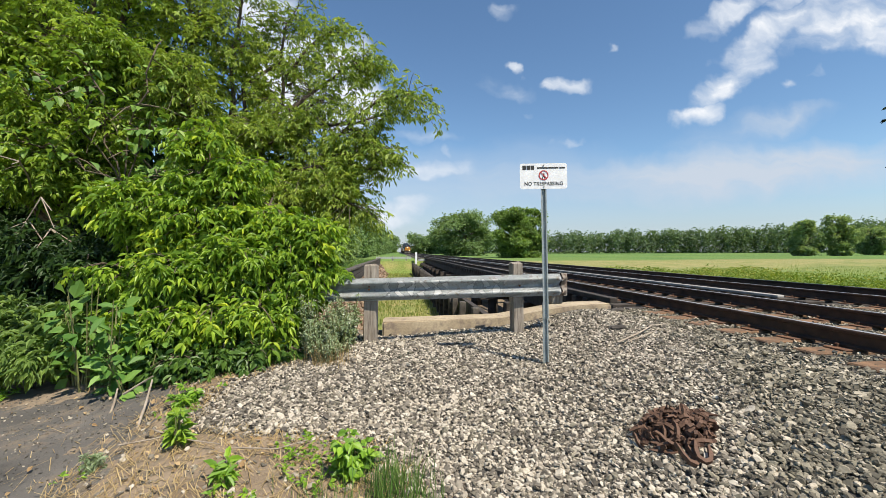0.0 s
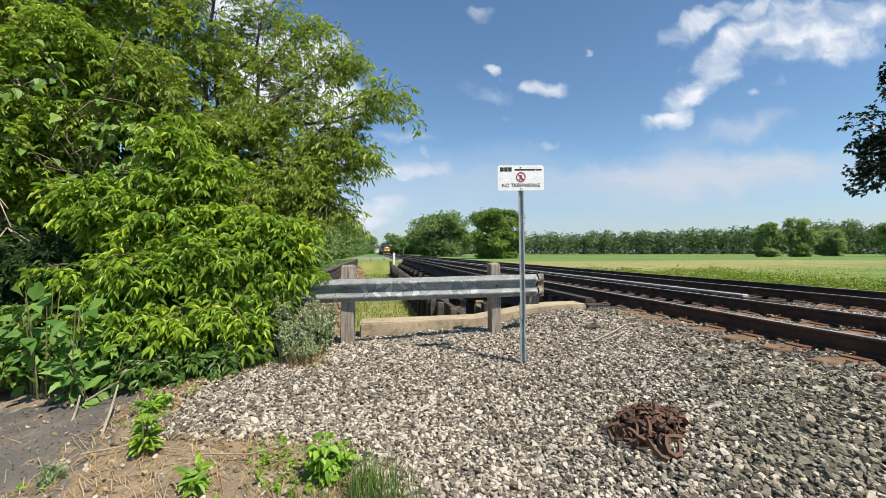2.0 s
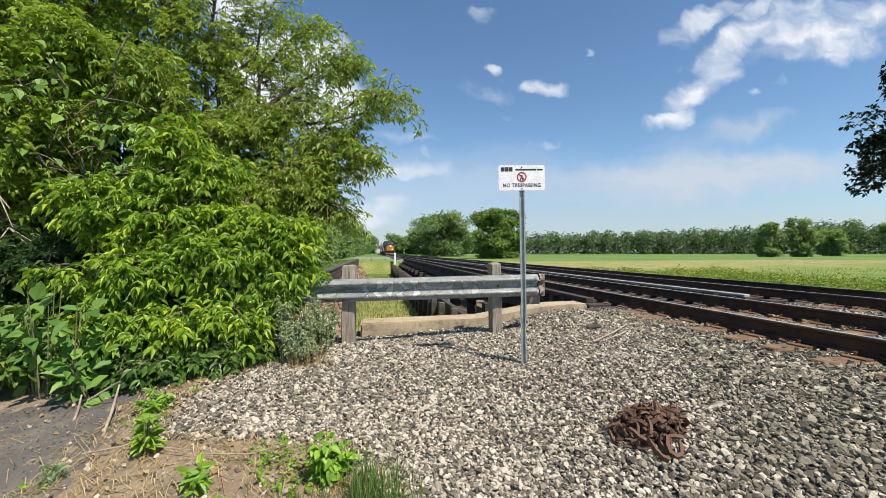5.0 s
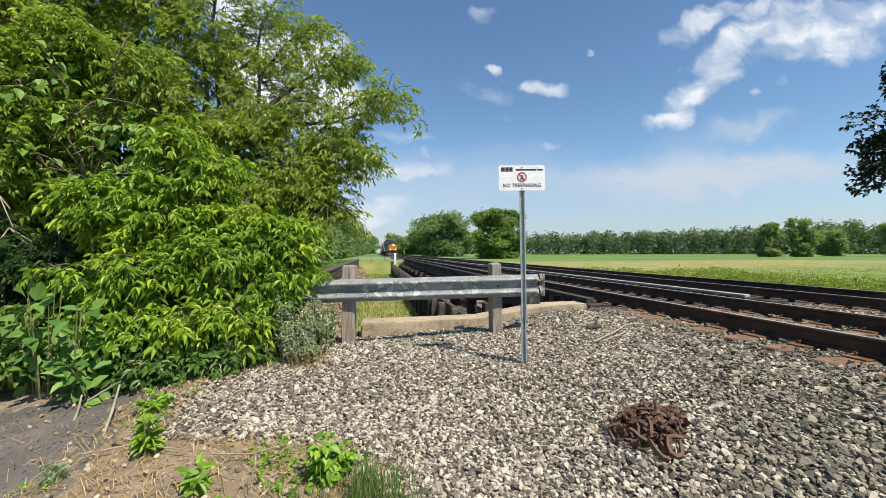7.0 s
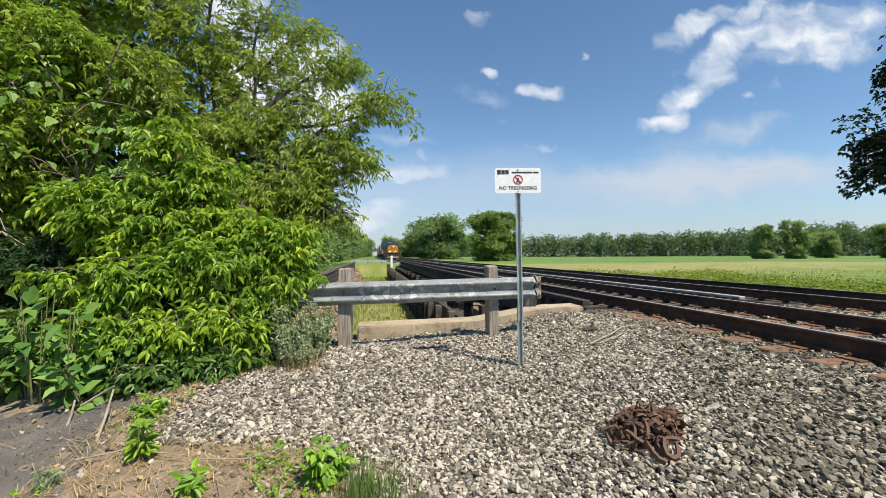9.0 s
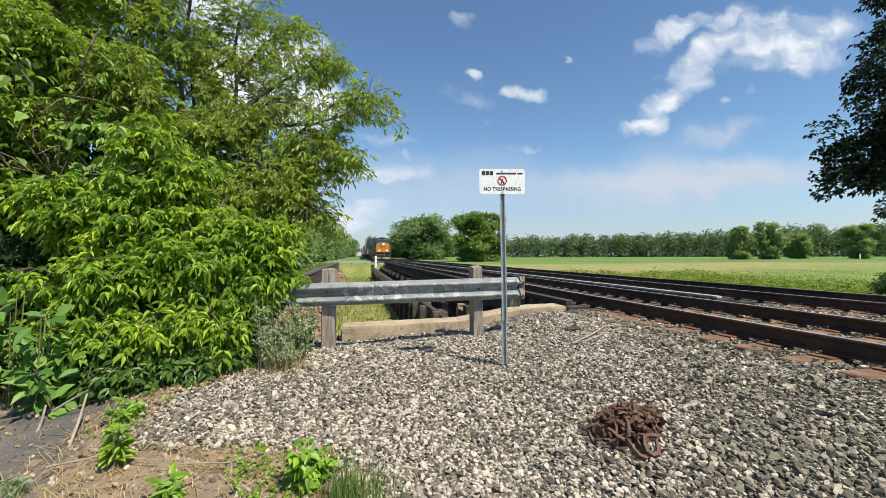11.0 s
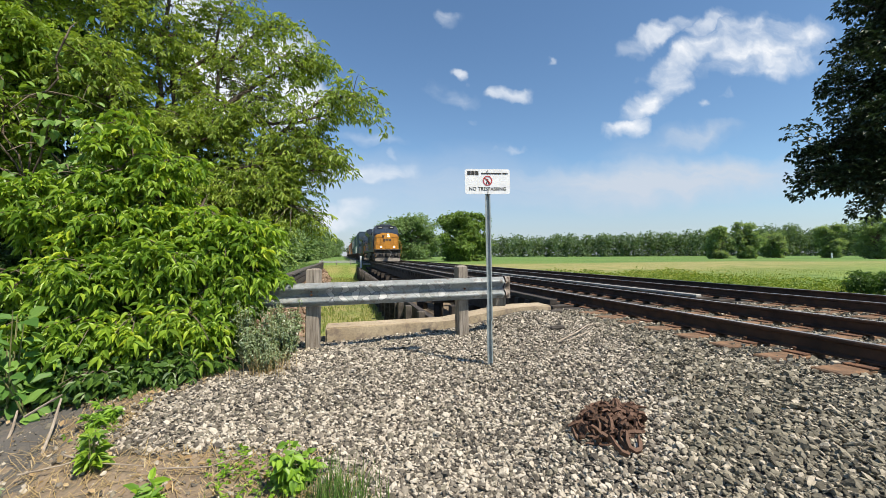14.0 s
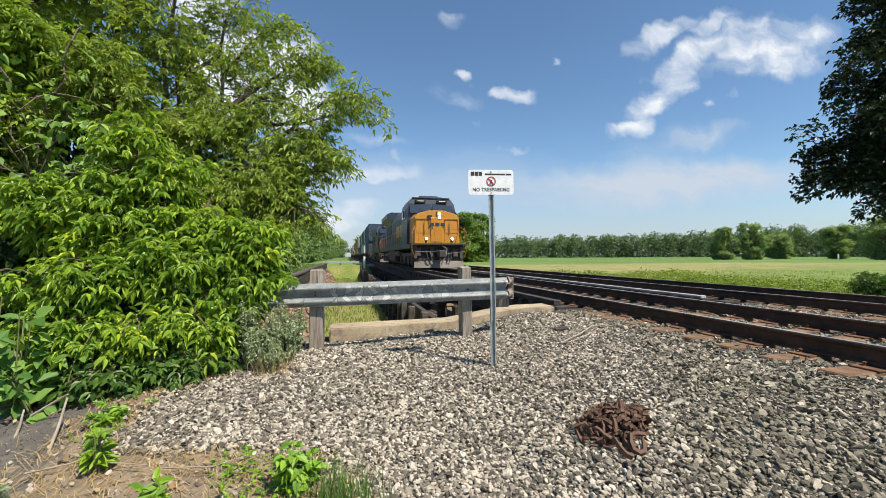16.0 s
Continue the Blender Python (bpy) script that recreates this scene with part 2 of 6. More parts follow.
STONE_TONES = [(0.0, (0.07, 0.06, 0.048)), (0.28, (0.17, 0.147, 0.117)), (0.5, (0.32, 0.275, 0.215)), (0.72, (0.48, 0.42, 0.335)), (0.95, (0.60, 0.535, 0.44))]
M = {
    "stone": island_tone("ballast_stone", STONE_TONES, 0.9, 45),
    "dark_stone": island_tone("trackside_stone", [(0.0, (0.085, 0.074, 0.055)), (0.4, (0.185, 0.165, 0.122)), (0.75, (0.30, 0.265, 0.195)),
                                                  (0.97, (0.54, 0.47, 0.37))], 0.9, 45),
    "bed": two_tone("gravel_bed", (0.05, 0.045, 0.04), (0.10, 0.088, 0.075), 2.0, 60, 0.95, bump_amount=0.9),
    "asphalt": two_tone("old_asphalt", (0.085, 0.078, 0.07), (0.16, 0.145, 0.13), 1.4, 90, 0.95, bump_amount=1.0, dirt=(0.19, 0.15, 0.11, 1)),
    "soil": two_tone("dry_soil", (0.18, 0.132, 0.09), (0.31, 0.235, 0.16), 3.0, 40, 0.95, bump_amount=1.0, dirt=(0.11, 0.095, 0.07, 1)),
    "rail_side": two_tone("rusty_rail", (0.045, 0.025, 0.017), (0.10, 0.05, 0.03), 5, 50, 0.75, 0.2),
    "rail_head": two_tone("worn_rail_head", (0.36, 0.33, 0.31), (0.52, 0.49, 0.46), 3, 40, 0.35, 0.5, 0.1),
    "tie": two_tone("weathered_tie", (0.10, 0.062, 0.04), (0.30, 0.17, 0.09), 4, 35, 0.9, bump_amount=0.6),
    "rust": two_tone("rust_orange", (0.11, 0.052, 0.03), (0.24, 0.115, 0.058), 8, 60, 0.9, bump_amount=0.5),
    "scrap": island_tone("rusted_scrap", [(0.0, (0.06, 0.034, 0.023)), (0.5, (0.12, 0.062, 0.038)), (1.0, (0.20, 0.115, 0.075))], 0.8, 60),
    "galv": two_tone("galvanised_steel", (0.40, 0.43, 0.44), (0.57, 0.59, 0.59), 5, 40, 0.5, 0.15, 0.05, dirt=(0.30, 0.26, 0.22, 1)),
    "post_steel": two_tone("galvanised_post", (0.30, 0.35, 0.36), (0.44, 0.48, 0.48), 9, 60, 0.5, 0.3, 0.08),
    "grey_wood": None, "concrete": two_tone("old_concrete", (0.37, 0.29, 0.19), (0.52, 0.42, 0.285), 2.5, 40, 0.92, bump_amount=0.35, dirt=(0.22, 0.17, 0.13, 1)),
    "timber": two_tone("creosoted_timber", (0.03, 0.024, 0.02), (0.085, 0.068, 0.055), 3, 30, 0.85, bump_amount=0.5),
    "white": plain("white_sign_sheet", (0.82, 0.83, 0.84), 0.35),
    "black": plain("black_lettering", (0.02, 0.02, 0.02), 0.6),
    "red": plain("red_lettering", (0.45, 0.03, 0.035), 0.5),
    "bark": two_tone("bark", (0.09, 0.065, 0.045), (0.20, 0.155, 0.115), 6, 40, 0.95, bump_amount=0.9),
    "twig": two_tone("dead_wood", (0.30, 0.24, 0.18), (0.45, 0.38, 0.30), 6, 60, 0.9, bump_amount=0.4),
    "maple": leaf_material("maple_leaf", (0.18, 0.28, 0.036), (0.37, 0.49, 0.07), through_light=0.40),
    "bush": leaf_material("bush_leaf", (0.12, 0.225, 0.022), (0.33, 0.475, 0.048), (0.55, 0.61, 0.05), through_light=0.36),
    # very dark green: the shade under and behind the trees, put into the leaves
    "shade_leaf": leaf_material("shade_painted_leaf", (0.018, 0.045, 0.010), (0.05, 0.10, 0.02)),
    "mid_leaf": leaf_material("hedge_tree_leaf", (0.105, 0.18, 0.042), (0.24, 0.35, 0.08), gloss=0.6, through_light=0.35, patch=0.4),
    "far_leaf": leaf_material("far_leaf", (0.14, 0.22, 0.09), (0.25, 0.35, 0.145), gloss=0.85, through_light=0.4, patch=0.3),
    # near-black green: the backlit crown's shade is put into the leaf colour
    "shade_black_leaf": leaf_material("backlit_shade_leaf", (0.012, 0.028, 0.010), (0.035, 0.065, 0.018), through_light=0.10),
    "maple_dark": leaf_material("olive_maple_leaf", (0.17, 0.255, 0.044), (0.40, 0.49, 0.10), gloss=0.36, through_light=0.40),
    # dark green of low plants, deepened for the shade beneath the near bush
    "foot_leaf": leaf_material("dark_green_shade_leaf", (0.04, 0.095, 0.017), (0.11, 0.20, 0.032)),
    "vine_leaf": leaf_material("vine_leaf", (0.11, 0.22, 0.035), (0.25, 0.39, 0.085), gloss=0.5, through_light=0.35),
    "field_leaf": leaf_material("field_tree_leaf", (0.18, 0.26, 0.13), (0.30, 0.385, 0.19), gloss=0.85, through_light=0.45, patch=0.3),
    "weed": leaf_material("weed_leaf", (0.12, 0.24, 0.02), (0.26, 0.42, 0.035)),
    "grey_leaf": leaf_material("grey_weed_leaf", (0.16, 0.22, 0.10), (0.34, 0.40, 0.25)),
    "grass": leaf_material("grass_blade", (0.15, 0.22, 0.045), (0.34, 0.35, 0.10), (0.52, 0.44, 0.20), patch=0.25),
    "meadow": leaf_material("meadow_blade", (0.14, 0.22, 0.035), (0.32, 0.37, 0.08), (0.44, 0.38, 0.15), gloss=0.7, patch=0.3),
    "plank": two_tone("bleached_plank", (0.30, 0.28, 0.26), (0.48, 0.46, 0.43), 3, 40, 0.85, bump_amount=0.4),
    "straw": leaf_material("straw_blade", (0.32, 0.22, 0.10), (0.50, 0.38, 0.20)),
    "field": None,
    "orange": plain("orange_yellow_paint", (0.50, 0.215, 0.018), 0.48),
    "navy": plain("dark_blue_paint", (0.028, 0.038, 0.062), 0.4),
    "loco_dark": plain("grimy_underframe", (0.05, 0.043, 0.038), 0.75),
    "grille": plain("dark_grille", (0.02, 0.02, 0.022), 0.6),
    "loco_grey": plain("grey_plough_steel", (0.19, 0.165, 0.14), 0.75),
    "loco_glass": plain("cab_glass", (0.06, 0.08, 0.11), 0.12, 0.35),
    "lamp": plain("headlamp_glow", (0.9, 0.85, 0.7), 0.3, 0.0, 14.0),
    "steel": plain("bare_steel", (0.32, 0.31, 0.30), 0.45, 0.7),
    "box_blue": plain("dark_blue_container", (0.035, 0.06, 0.10), 0.55),
    "box_white": plain("white_container", (0.62, 0.63, 0.62), 0.55),
    "box_red": plain("red_brown_container", (0.20, 0.055, 0.03), 0.6),
    "wagon": plain("grimy_brown_wagon", (0.075, 0.035, 0.025), 0.75),
    "box_green": plain("grey_green_container", (0.07, 0.11, 0.105), 0.6),
    "box_orange": plain("orange_container", (0.50, 0.16, 0.04), 0.6),
}


def grey_wood():
    m, nt, b = material("weathered_grey_wood", 0.9)
    mp = nt.add("ShaderNodeMapping", {"Vector": coords(nt), "Scale": (22, 22, 1.3)})
    g = nt.noise(mp.outputs[0], 2.2, 6, 0.65)
    big = nt.noise(coords(nt), 4, 3)
    col = nt.ramp(g, [(0.32, (0.07, 0.055, 0.042)), (0.47, (0.25, 0.21, 0.17)), (0.7, (0.40, 0.355, 0.30))])
    col = nt.mix(nt.ramp(big, [(0.5, (0, 0, 0)), (0.75, (0.6, 0.6, 0.6))]), col, (0.16, 0.13, 0.10, 1))
    nt.put(b, "Base Color", col)
    bump(nt, b, g, 0.8, 0.01)
    return m


def field_grass():
    m, nt, b = material("field_grass", 0.95)
    co = coords(nt)
    mp = nt.add("ShaderNodeMapping", {"Vector": co, "Scale": (0.030, 0.012, 1)})
    big = nt.noise(mp.outputs[0], 1.0, 5, 0.6)
    mid = nt.noise(co, 0.5, 5)
    fine = nt.noise(co, 6.0, 5)
    sep = nt.add("ShaderNodeSeparateXYZ", {0: co})
    # a sown green crop beyond a strip of straw-coloured meadow, with lush grass on the near side
    across = nt.math("MULTIPLY_ADD", nt.math("SUBTRACT", big, 0.5), 16.0, sep.outputs[1])
    crop = nt.ramp(nt.math("DIVIDE", across, 200.0), [(0.27, (0, 0, 0)), (0.31, (1, 1, 1))])
    lush = nt.ramp(nt.math("DIVIDE", nt.math("MULTIPLY_ADD", sep.outputs[0], -0.35, across), 100.0), [(0.10, (1, 1, 1)), (0.24, (0, 0, 0))])
    straw = nt.ramp(mid, [(0.35, (0.22, 0.25, 0.06)), (0.5, (0.31, 0.29, 0.095)), (0.65, (0.39, 0.33, 0.13))])
    rich = nt.ramp(mid, [(0.35, (0.12, 0.20, 0.03)), (0.6, (0.22, 0.29, 0.055))])
    meadow = nt.mix(lush, straw, rich)
    green = nt.ramp(big, [(0.35, (0.10, 0.20, 0.032)), (0.65, (0.17, 0.26, 0.05))])
    col = nt.mix(crop, meadow, green)
    col = nt.mix(0.5, col, nt.ramp(fine, [(0.3, (0.4, 0.42, 0.35)), (0.7, (1, 1, 1))]), "MULTIPLY")
    nt.put(b, "Base Color", col)
    bump(nt, b, fine, 1.0, 0.15)
    return m


M["grey_wood"], M["field"] = grey_wood(), field_grass()


# ---- mesh helpers ----
def mesh_from(name, verts, faces, mats, smooth=False, index=None):
    """A mesh from arrays: verts (n, 3), faces (m, 3 or 4)."""
    me = bpy.data.meshes.new(name)
    verts, faces = np.asarray(verts, dtype=np.float32), np.asarray(faces, dtype=np.int32)
    k = faces.shape[1]
    me.vertices.add(len(verts)), me.loops.add(faces.size), me.polygons.add(len(faces))
    me.vertices.foreach_set("co", verts.ravel())
    me.loops.foreach_set("vertex_index", faces.ravel())
    me.polygons.foreach_set("loop_start", np.arange(0, faces.size, k, dtype=np.int32))
    me.polygons.foreach_set("use_smooth", np.full(len(faces), smooth, dtype=bool))
    for m in (mats if isinstance(mats, (list, tuple)) else [mats]):
        me.materials.append(m)
    if index is not None:
        me.polygons.foreach_set("material_index", np.asarray(index, dtype=np.int32))
    me.update(calc_edges=True)
    return me


def finish(bm, name, mat, smooth=False):
    bmesh.ops.recalc_face_normals(bm, faces=bm.faces)
    me = bpy.data.meshes.new(name)
    bm.to_mesh(me)
    bm.free()
    for m in (mat if isinstance(mat, (list, tuple)) else [mat]):
        me.materials.append(m)
    if smooth:
        me.polygons.foreach_set("use_smooth", [True] * len(me.polygons))
    return me


def part(name, bm, mat, parent=None, label="", smooth=False):
    ob = new(name, finish(bm, name, mat, smooth) if isinstance(bm, bmesh.types.BMesh) else bm)
    if parent is not None:
        ob.parent = parent
    return tagged(ob, label)


def thing(name, at, label, category, group="", turn=0.0):
    ob = new(name)
    ob.empty_display_size = 0.2
    ob.matrix_basis = pose(*at, 0, 0, turn)
    return tagged(ob, label, category, group)


def box(bm, x0, y0, z0, x1, y1, z1, bevel=0.0, m=None, mat=0):
    v = [bm.verts.new(c) for c in ((x0, y0, z0), (x1, y0, z0), (x1, y1, z0), (x0, y1, z0),
                                   (x0, y0, z1), (x1, y0, z1), (x1, y1, z1), (x0, y1, z1))]
    fs = [bm.faces.new([v[i] for i in f]) for f in ((3, 2, 1, 0), (4, 5, 6, 7), (0, 1, 5, 4), (1, 2, 6, 5), (2, 3, 7, 6), (3, 0, 4, 7))]
    for f in fs:
        f.material_index = mat
    if bevel:
        r = bmesh.ops.bevel(bm, geom=list({e for f in fs for e in f.edges}), offset=bevel, segments=1, affect="EDGES", material=-1)
        v = list({w for f in r["faces"] for w in f.verts} | {w for w in v if w.is_valid})
    if m is not None:
        bmesh.ops.transform(bm, matrix=m, verts=v)
    return v


def boxed(*args, bevel=0.0, m=None):
    bm = bmesh.new()
    box(bm, *args, bevel=bevel, m=m)
    return bm


def prism(bm, outline, y0, y1, axis="y"):
    """A closed outline of (a, b) pairs drawn out along an axis."""
    def place(a, b, c):
        return {"y": (a, c, b), "x": (c, a, b), "z": (a, b, c)}[axis]
    n = len(outline)
    p = [bm.verts.new(place(a, b, y0)) for a, b in outline]
    q = [bm.verts.new(place(a, b, y1)) for a, b in outline]
    bm.faces.new(p), bm.faces.new(q[::-1])
    for i in range(n):
        bm.faces.new((p[i], q[i], q[(i + 1) % n], p[(i + 1) % n]))
    return p + q


def rod(bm, a, b, r, r2=None, seg=8):
    a, b = Vector(a), Vector(b)
    d = b - a
    q = d.to_track_quat("Z", "Y").to_matrix()
    r2 = r if r2 is None else r2
    rings = []
    for c, rad in ((a, r), (b, r2)):
        rings.append([bm.verts.new(c + q @ Vector((rad * math.cos(2 * math.pi * i / seg), rad * math.sin(2 * math.pi * i / seg), 0)))
                      for i in range(seg)])
    for i in range(seg):
        bm.faces.new((rings[0][i], rings[0][(i + 1) % seg], rings[1][(i + 1) % seg], rings[1][i]))
    bm.faces.new(rings[0][::-1]), bm.faces.new(rings[1])


def tube(bm, pts, r0, r1, seg=6):
    """A tapered tube through points."""
    pts = [Vector(p) for p in pts]
    rings = []
    for i, p in enumerate(pts):
        d = (pts[min(i + 1, len(pts) - 1)] - pts[max(i - 1, 0)]).normalized()
        q = d.to_track_quat("Z", "Y").to_matrix()
        r = r0 + (r1 - r0) * i / (len(pts) - 1)
        rings.append([bm.verts.new(p + q @ Vector((r * math.cos(2 * math.pi * k / seg), r * math.sin(2 * math.pi * k / seg), 0))) for k in range(seg)])
    for a, b in zip(rings, rings[1:]):
        for k in range(seg):
            bm.faces.new((a[k], a[(k + 1) % seg], b[(k + 1) % seg], b[k]))
    bm.faces.new(rings[0][::-1]), bm.faces.new(rings[-1])


# ---- plan ----
HEAD = 0.85                       # top of the rails
TIE_TOP = HEAD - 0.185
NEAR_X, FAR_X, GAUGE = 5.07, 8.81, 1.505
GULLY0, GULLY1 = 6.45, 58.0       # the bridged gully, along the track
FLOOR_Z = -1.46
WALL_X = -2.5


def smooth_step(a, b, v):
    t = np.clip((v - a) / (b - a), 0, 1)
    return t * t * (3 - 2 * t)


def wobble(x, y, s=1.0, seed=0.0):
    return (np.sin(x * 1.7 * s + seed) * np.cos(y * 1.3 * s + 2 * seed) + 0.5 * np.sin(x * 3.9 * s + y * 2.9 * s + seed)) * 0.5


def ground_height(x, y):
    """Height of the loose ground near the camera and of the land round about."""
    x, y = np.asarray(x, float), np.asarray(y, float)
    base = 0.46 * smooth_step(0.3, 5.4, y) * smooth_step(-5.5, -0.8, x)
    base = base + 0.02 * wobble(x, y) - 0.06 * smooth_step(4.9, 5.8, y) * (1 - smooth_step(-0.2, 1.0, x))
    shoulder = smooth_step(0.9, 3.6, x + 0.10 * y - 0.3 * smooth_step(3.0, 6.0, y))
    z = base * (1 - shoulder) + (TIE_TOP - 0.03) * shoulder
    z = z + 0.11 * np.exp(-((x - 2.75) / 0.62) ** 2) * smooth_step(4.6, 5.7, y)
    z = np.where(x > 10.2, TIE_TOP - 0.03 - 0.55 * smooth_step(10.4, 12.5, x), z)
    z = np.where((x > 3.2) & (x < 10.4), TIE_TOP - 0.03 + 0.015 * wobble(x, y, 3), z)
    far = smooth_step(12.0, 40.0, np.hypot(x, y))
    left = np.where(x < -2, 0.0, z)
    z = z * (1 - far * (x < -2)) + left * far * (x < -2)
    return z


# ---- ground ----
rng = np.random.default_rng(7)


def gravel_edge(y):
    """The left edge of the spread ballast."""
    return np.interp(y, [2.4, 3.0, 3.3, 4.1, 4.5, 5.3, 6.4], [0.3, -0.35, -1.65, -1.55, -1.1, -0.5, -0.2])


def build_ground():
    xs = np.unique(np.round(np.concatenate([[-900, -500, -300, -180, -110, -70, -45, -30, -22, -16, -13], np.arange(-11, -5.5, 0.5),
                            np.arange(-5.5, 3.6, 0.08), [WALL_X - 0.02, WALL_X + 0.02], np.arange(3.7, 12.6, 0.3),
                            [10.68, 10.72, 14, 17, 21, 26, 32, 40, 50, 65, 85, 110, 150, 220, 320, 450, 700, 1200]]), 3))
    ys = np.unique(np.round(np.concatenate([[-300, -120, -60, -30, -15, -8, -4, -2, -1], np.arange(0, 6.4, 0.08), [GULLY0 - 0.02, GULLY0 + 0.02],
                            np.arange(7, 20, 1.0), np.arange(20, GULLY1 - 1, 2.5), [GULLY1 - 0.02, GULLY1 + 0.02, 62, 68, 76, 88, 105, 130, 165, 210,
                                                                                270, 350, 460, 620, 900, 1500]]), 3))
    gx, gy = np.meshgrid(xs, ys)
    z = ground_height(gx, gy)
    open_land = 0.30 + 0.25 * wobble(gx, gy, 0.05) * smooth_step(15, 60, gx)
    z = np.where(gx > 12.5, z * 0 + open_land, z)
    z = np.where((gy > GULLY1) & (gx < 3.2), 0.35, z)
    z = np.where((gx < WALL_X) & (gy > 6), 0.42 + 0.1 * wobble(gx, gy, 0.7), z)
    inside = (gx > WALL_X) & (gx < 10.7) & (gy > GULLY0) & (gy < GULLY1)
    rubble = (1 - smooth_step(WALL_X, -1.35, gx)) * 1.35
    z = np.where(inside, FLOOR_Z + rubble + 0.10 * wobble(gx, gy, 1.5), z)
    n, k = len(xs), len(ys)
    verts = np.stack([gx, gy, z], -1).reshape(-1, 3)
    i = (np.arange(k - 1)[:, None] * n + np.arange(n - 1)[None]).ravel()
    faces = np.stack([i, i + 1, i + n + 1, i + n], 1)
    c = verts[faces].mean(1)
    jit = 0.12 * rng.standard_normal(len(c)) + 0.12 * wobble(c[:, 0], c[:, 1], 2.3)
    idx = np.full(len(c), 3)                                             # grass
    near = (c[:, 1] < GULLY0) & (c[:, 0] < 12)
    idx[near] = 2
    idx[near & (c[:, 0] > gravel_edge(c[:, 1]) + jit)] = 0
    idx[near & (c[:, 0] < -1.95 + jit) & (c[:, 1] < 4.25 + 0.5 * jit)] = 1
    idx[near & (c[:, 0] < -6.5)] = 2
    inside = (c[:, 0] > WALL_X) & (c[:, 0] < 10.7) & (c[:, 1] > GULLY0) & (c[:, 1] < GULLY1)
    idx[inside & (c[:, 0] > 2.2)] = 2
    idx[inside & (c[:, 0] < -1.5 + jit)] = 2
    idx[(c[:, 1] > GULLY1) & (c[:, 0] > 3.1) & (c[:, 0] < 11)] = 0
    me = mesh_from("ground", verts, faces, [M["bed"], M["asphalt"], M["soil"], M["field"]], True, idx)
    return tagged(new("ground", me), "ground of gravel, old asphalt, dry soil and meadow", "ground", kind="structure")


ground = build_ground()


# ---- stones ----
def chip():
    """Corners and triangles of a block with its corners knocked off, from which crushed stones are made."""
    v = np.array([(a, b, 0) for a in (-1, 1) for b in (-1, 1)] + [(a, 0, b) for a in (-1, 1) for b in (-1, 1)]
                 + [(0, a, b) for a in (-1, 1) for b in (-1, 1)], float)
    tris = []
    for axis in range(3):
        for side in (-1, 1):
            o, w = [k for k in range(3) if k != axis]
            q = sorted(np.flatnonzero(v[:, axis] == side), key=lambda k: math.atan2(v[k][w], v[k][o]))
            tris += [(q[0], q[1], q[2]), (q[0], q[2], q[3])]
    for sx in (-1, 1):
        for sy in (-1, 1):
            for sz in (-1, 1):
                tris.append([k for k in range(12) if v[k] @ (sx, sy, sz) == 2])
    out = []
    for a, b, c in tris:
        n = np.cross(v[b] - v[a], v[c] - v[a])
        out.append((a, b, c) if n @ (v[a] + v[b] + v[c]) > 0 else (a, c, b))
    return v * 0.72, np.array(out)


def turn_matrices(n, r):
    q = r.standard_normal((n, 4))
    q /= np.linalg.norm(q, axis=1)[:, None]
    w, x, y, z = q.T
    return np.stack([1 - 2 * (y * y + z * z), 2 * (x * y - z * w), 2 * (x * z + y * w), 2 * (x * y + z * w), 1 - 2 * (x * x + z * z),
                     2 * (y * z - x * w), 2 * (x * z - y * w), 2 * (y * z + x * w), 1 - 2 * (x * x + y * y)], 1).reshape(n, 3, 3)


def block():
    """The plain block for stones farther off."""
    v = np.array([(x, y, z) for x in (-1, 1) for y in (-1, 1) for z in (-1, 1)], float) * 0.6
    q = [(0, 1, 3, 2), (4, 6, 7, 5), (0, 4, 5, 1), (2, 3, 7, 6), (0, 2, 6, 4), (1, 5, 7, 3)]
    return v, np.array([t for a, b, c, d in q for t in ((a, b, c), (a, c, d))])


def crushed(n, r, size, form=chip):
    """n angular stones about the origin: (n, corners, 3)."""
    v, f = form()
    k = len(v)
    p = v[None] * (1 + 0.28 * (r.random((n, k, 1)) - 0.5)) + 0.24 * (r.random((n, k, 3)) - 0.5)
    p = p * np.stack([1.05 + 0.45 * r.random(n), 0.85 + 0.3 * r.random(n), 0.45 + 0.27 * r.random(n)], 1)[:, None]
    flat = turn_matrices(n, r)
    # most lie roughly flat, some stand on edge
    a, b = r.uniform(0, 2 * math.pi, n), 0.34 * r.standard_normal((n, 2))
    c, s = np.cos(a), np.sin(a)
    lie = np.stack([c, -s, b[:, 0], s, c, b[:, 1], -b[:, 0], -b[:, 1], np.ones(n)], 1).reshape(n, 3, 3)
    m = np.where((r.random(n) < 0.3)[:, None, None], flat, lie)
    return np.einsum("nij,nkj->nki", m, p) * size[:, None, None], f


def stones(name, x, y, size, mat, r, sink=0.25):
    """One mesh of many stones lying on the ground, the near ones with more facets."""
    verts, faces, start = [], [], 0
    near = np.hypot(x, y) < 3.5
    for form, which in ((chip, near), (block, ~near)):
        n = int(which.sum())
        if not n:
            continue
        u, w, s = x[which], y[which], size[which]
        p, f = crushed(n, r, s, form)
        p = p + np.stack([u, w, ground_height(u, w) + s * (0.30 - sink + 1.0 * r.random(n))], 1)[:, None]
        k = p.shape[1]
        verts.append(p.reshape(-1, 3))
        faces.append((f[None] + k * np.arange(n)[:, None, None]).reshape(-1, 3) + start)
        start += n * k
    return mesh_from(name, np.concatenate(verts), np.concatenate(faces), mat)


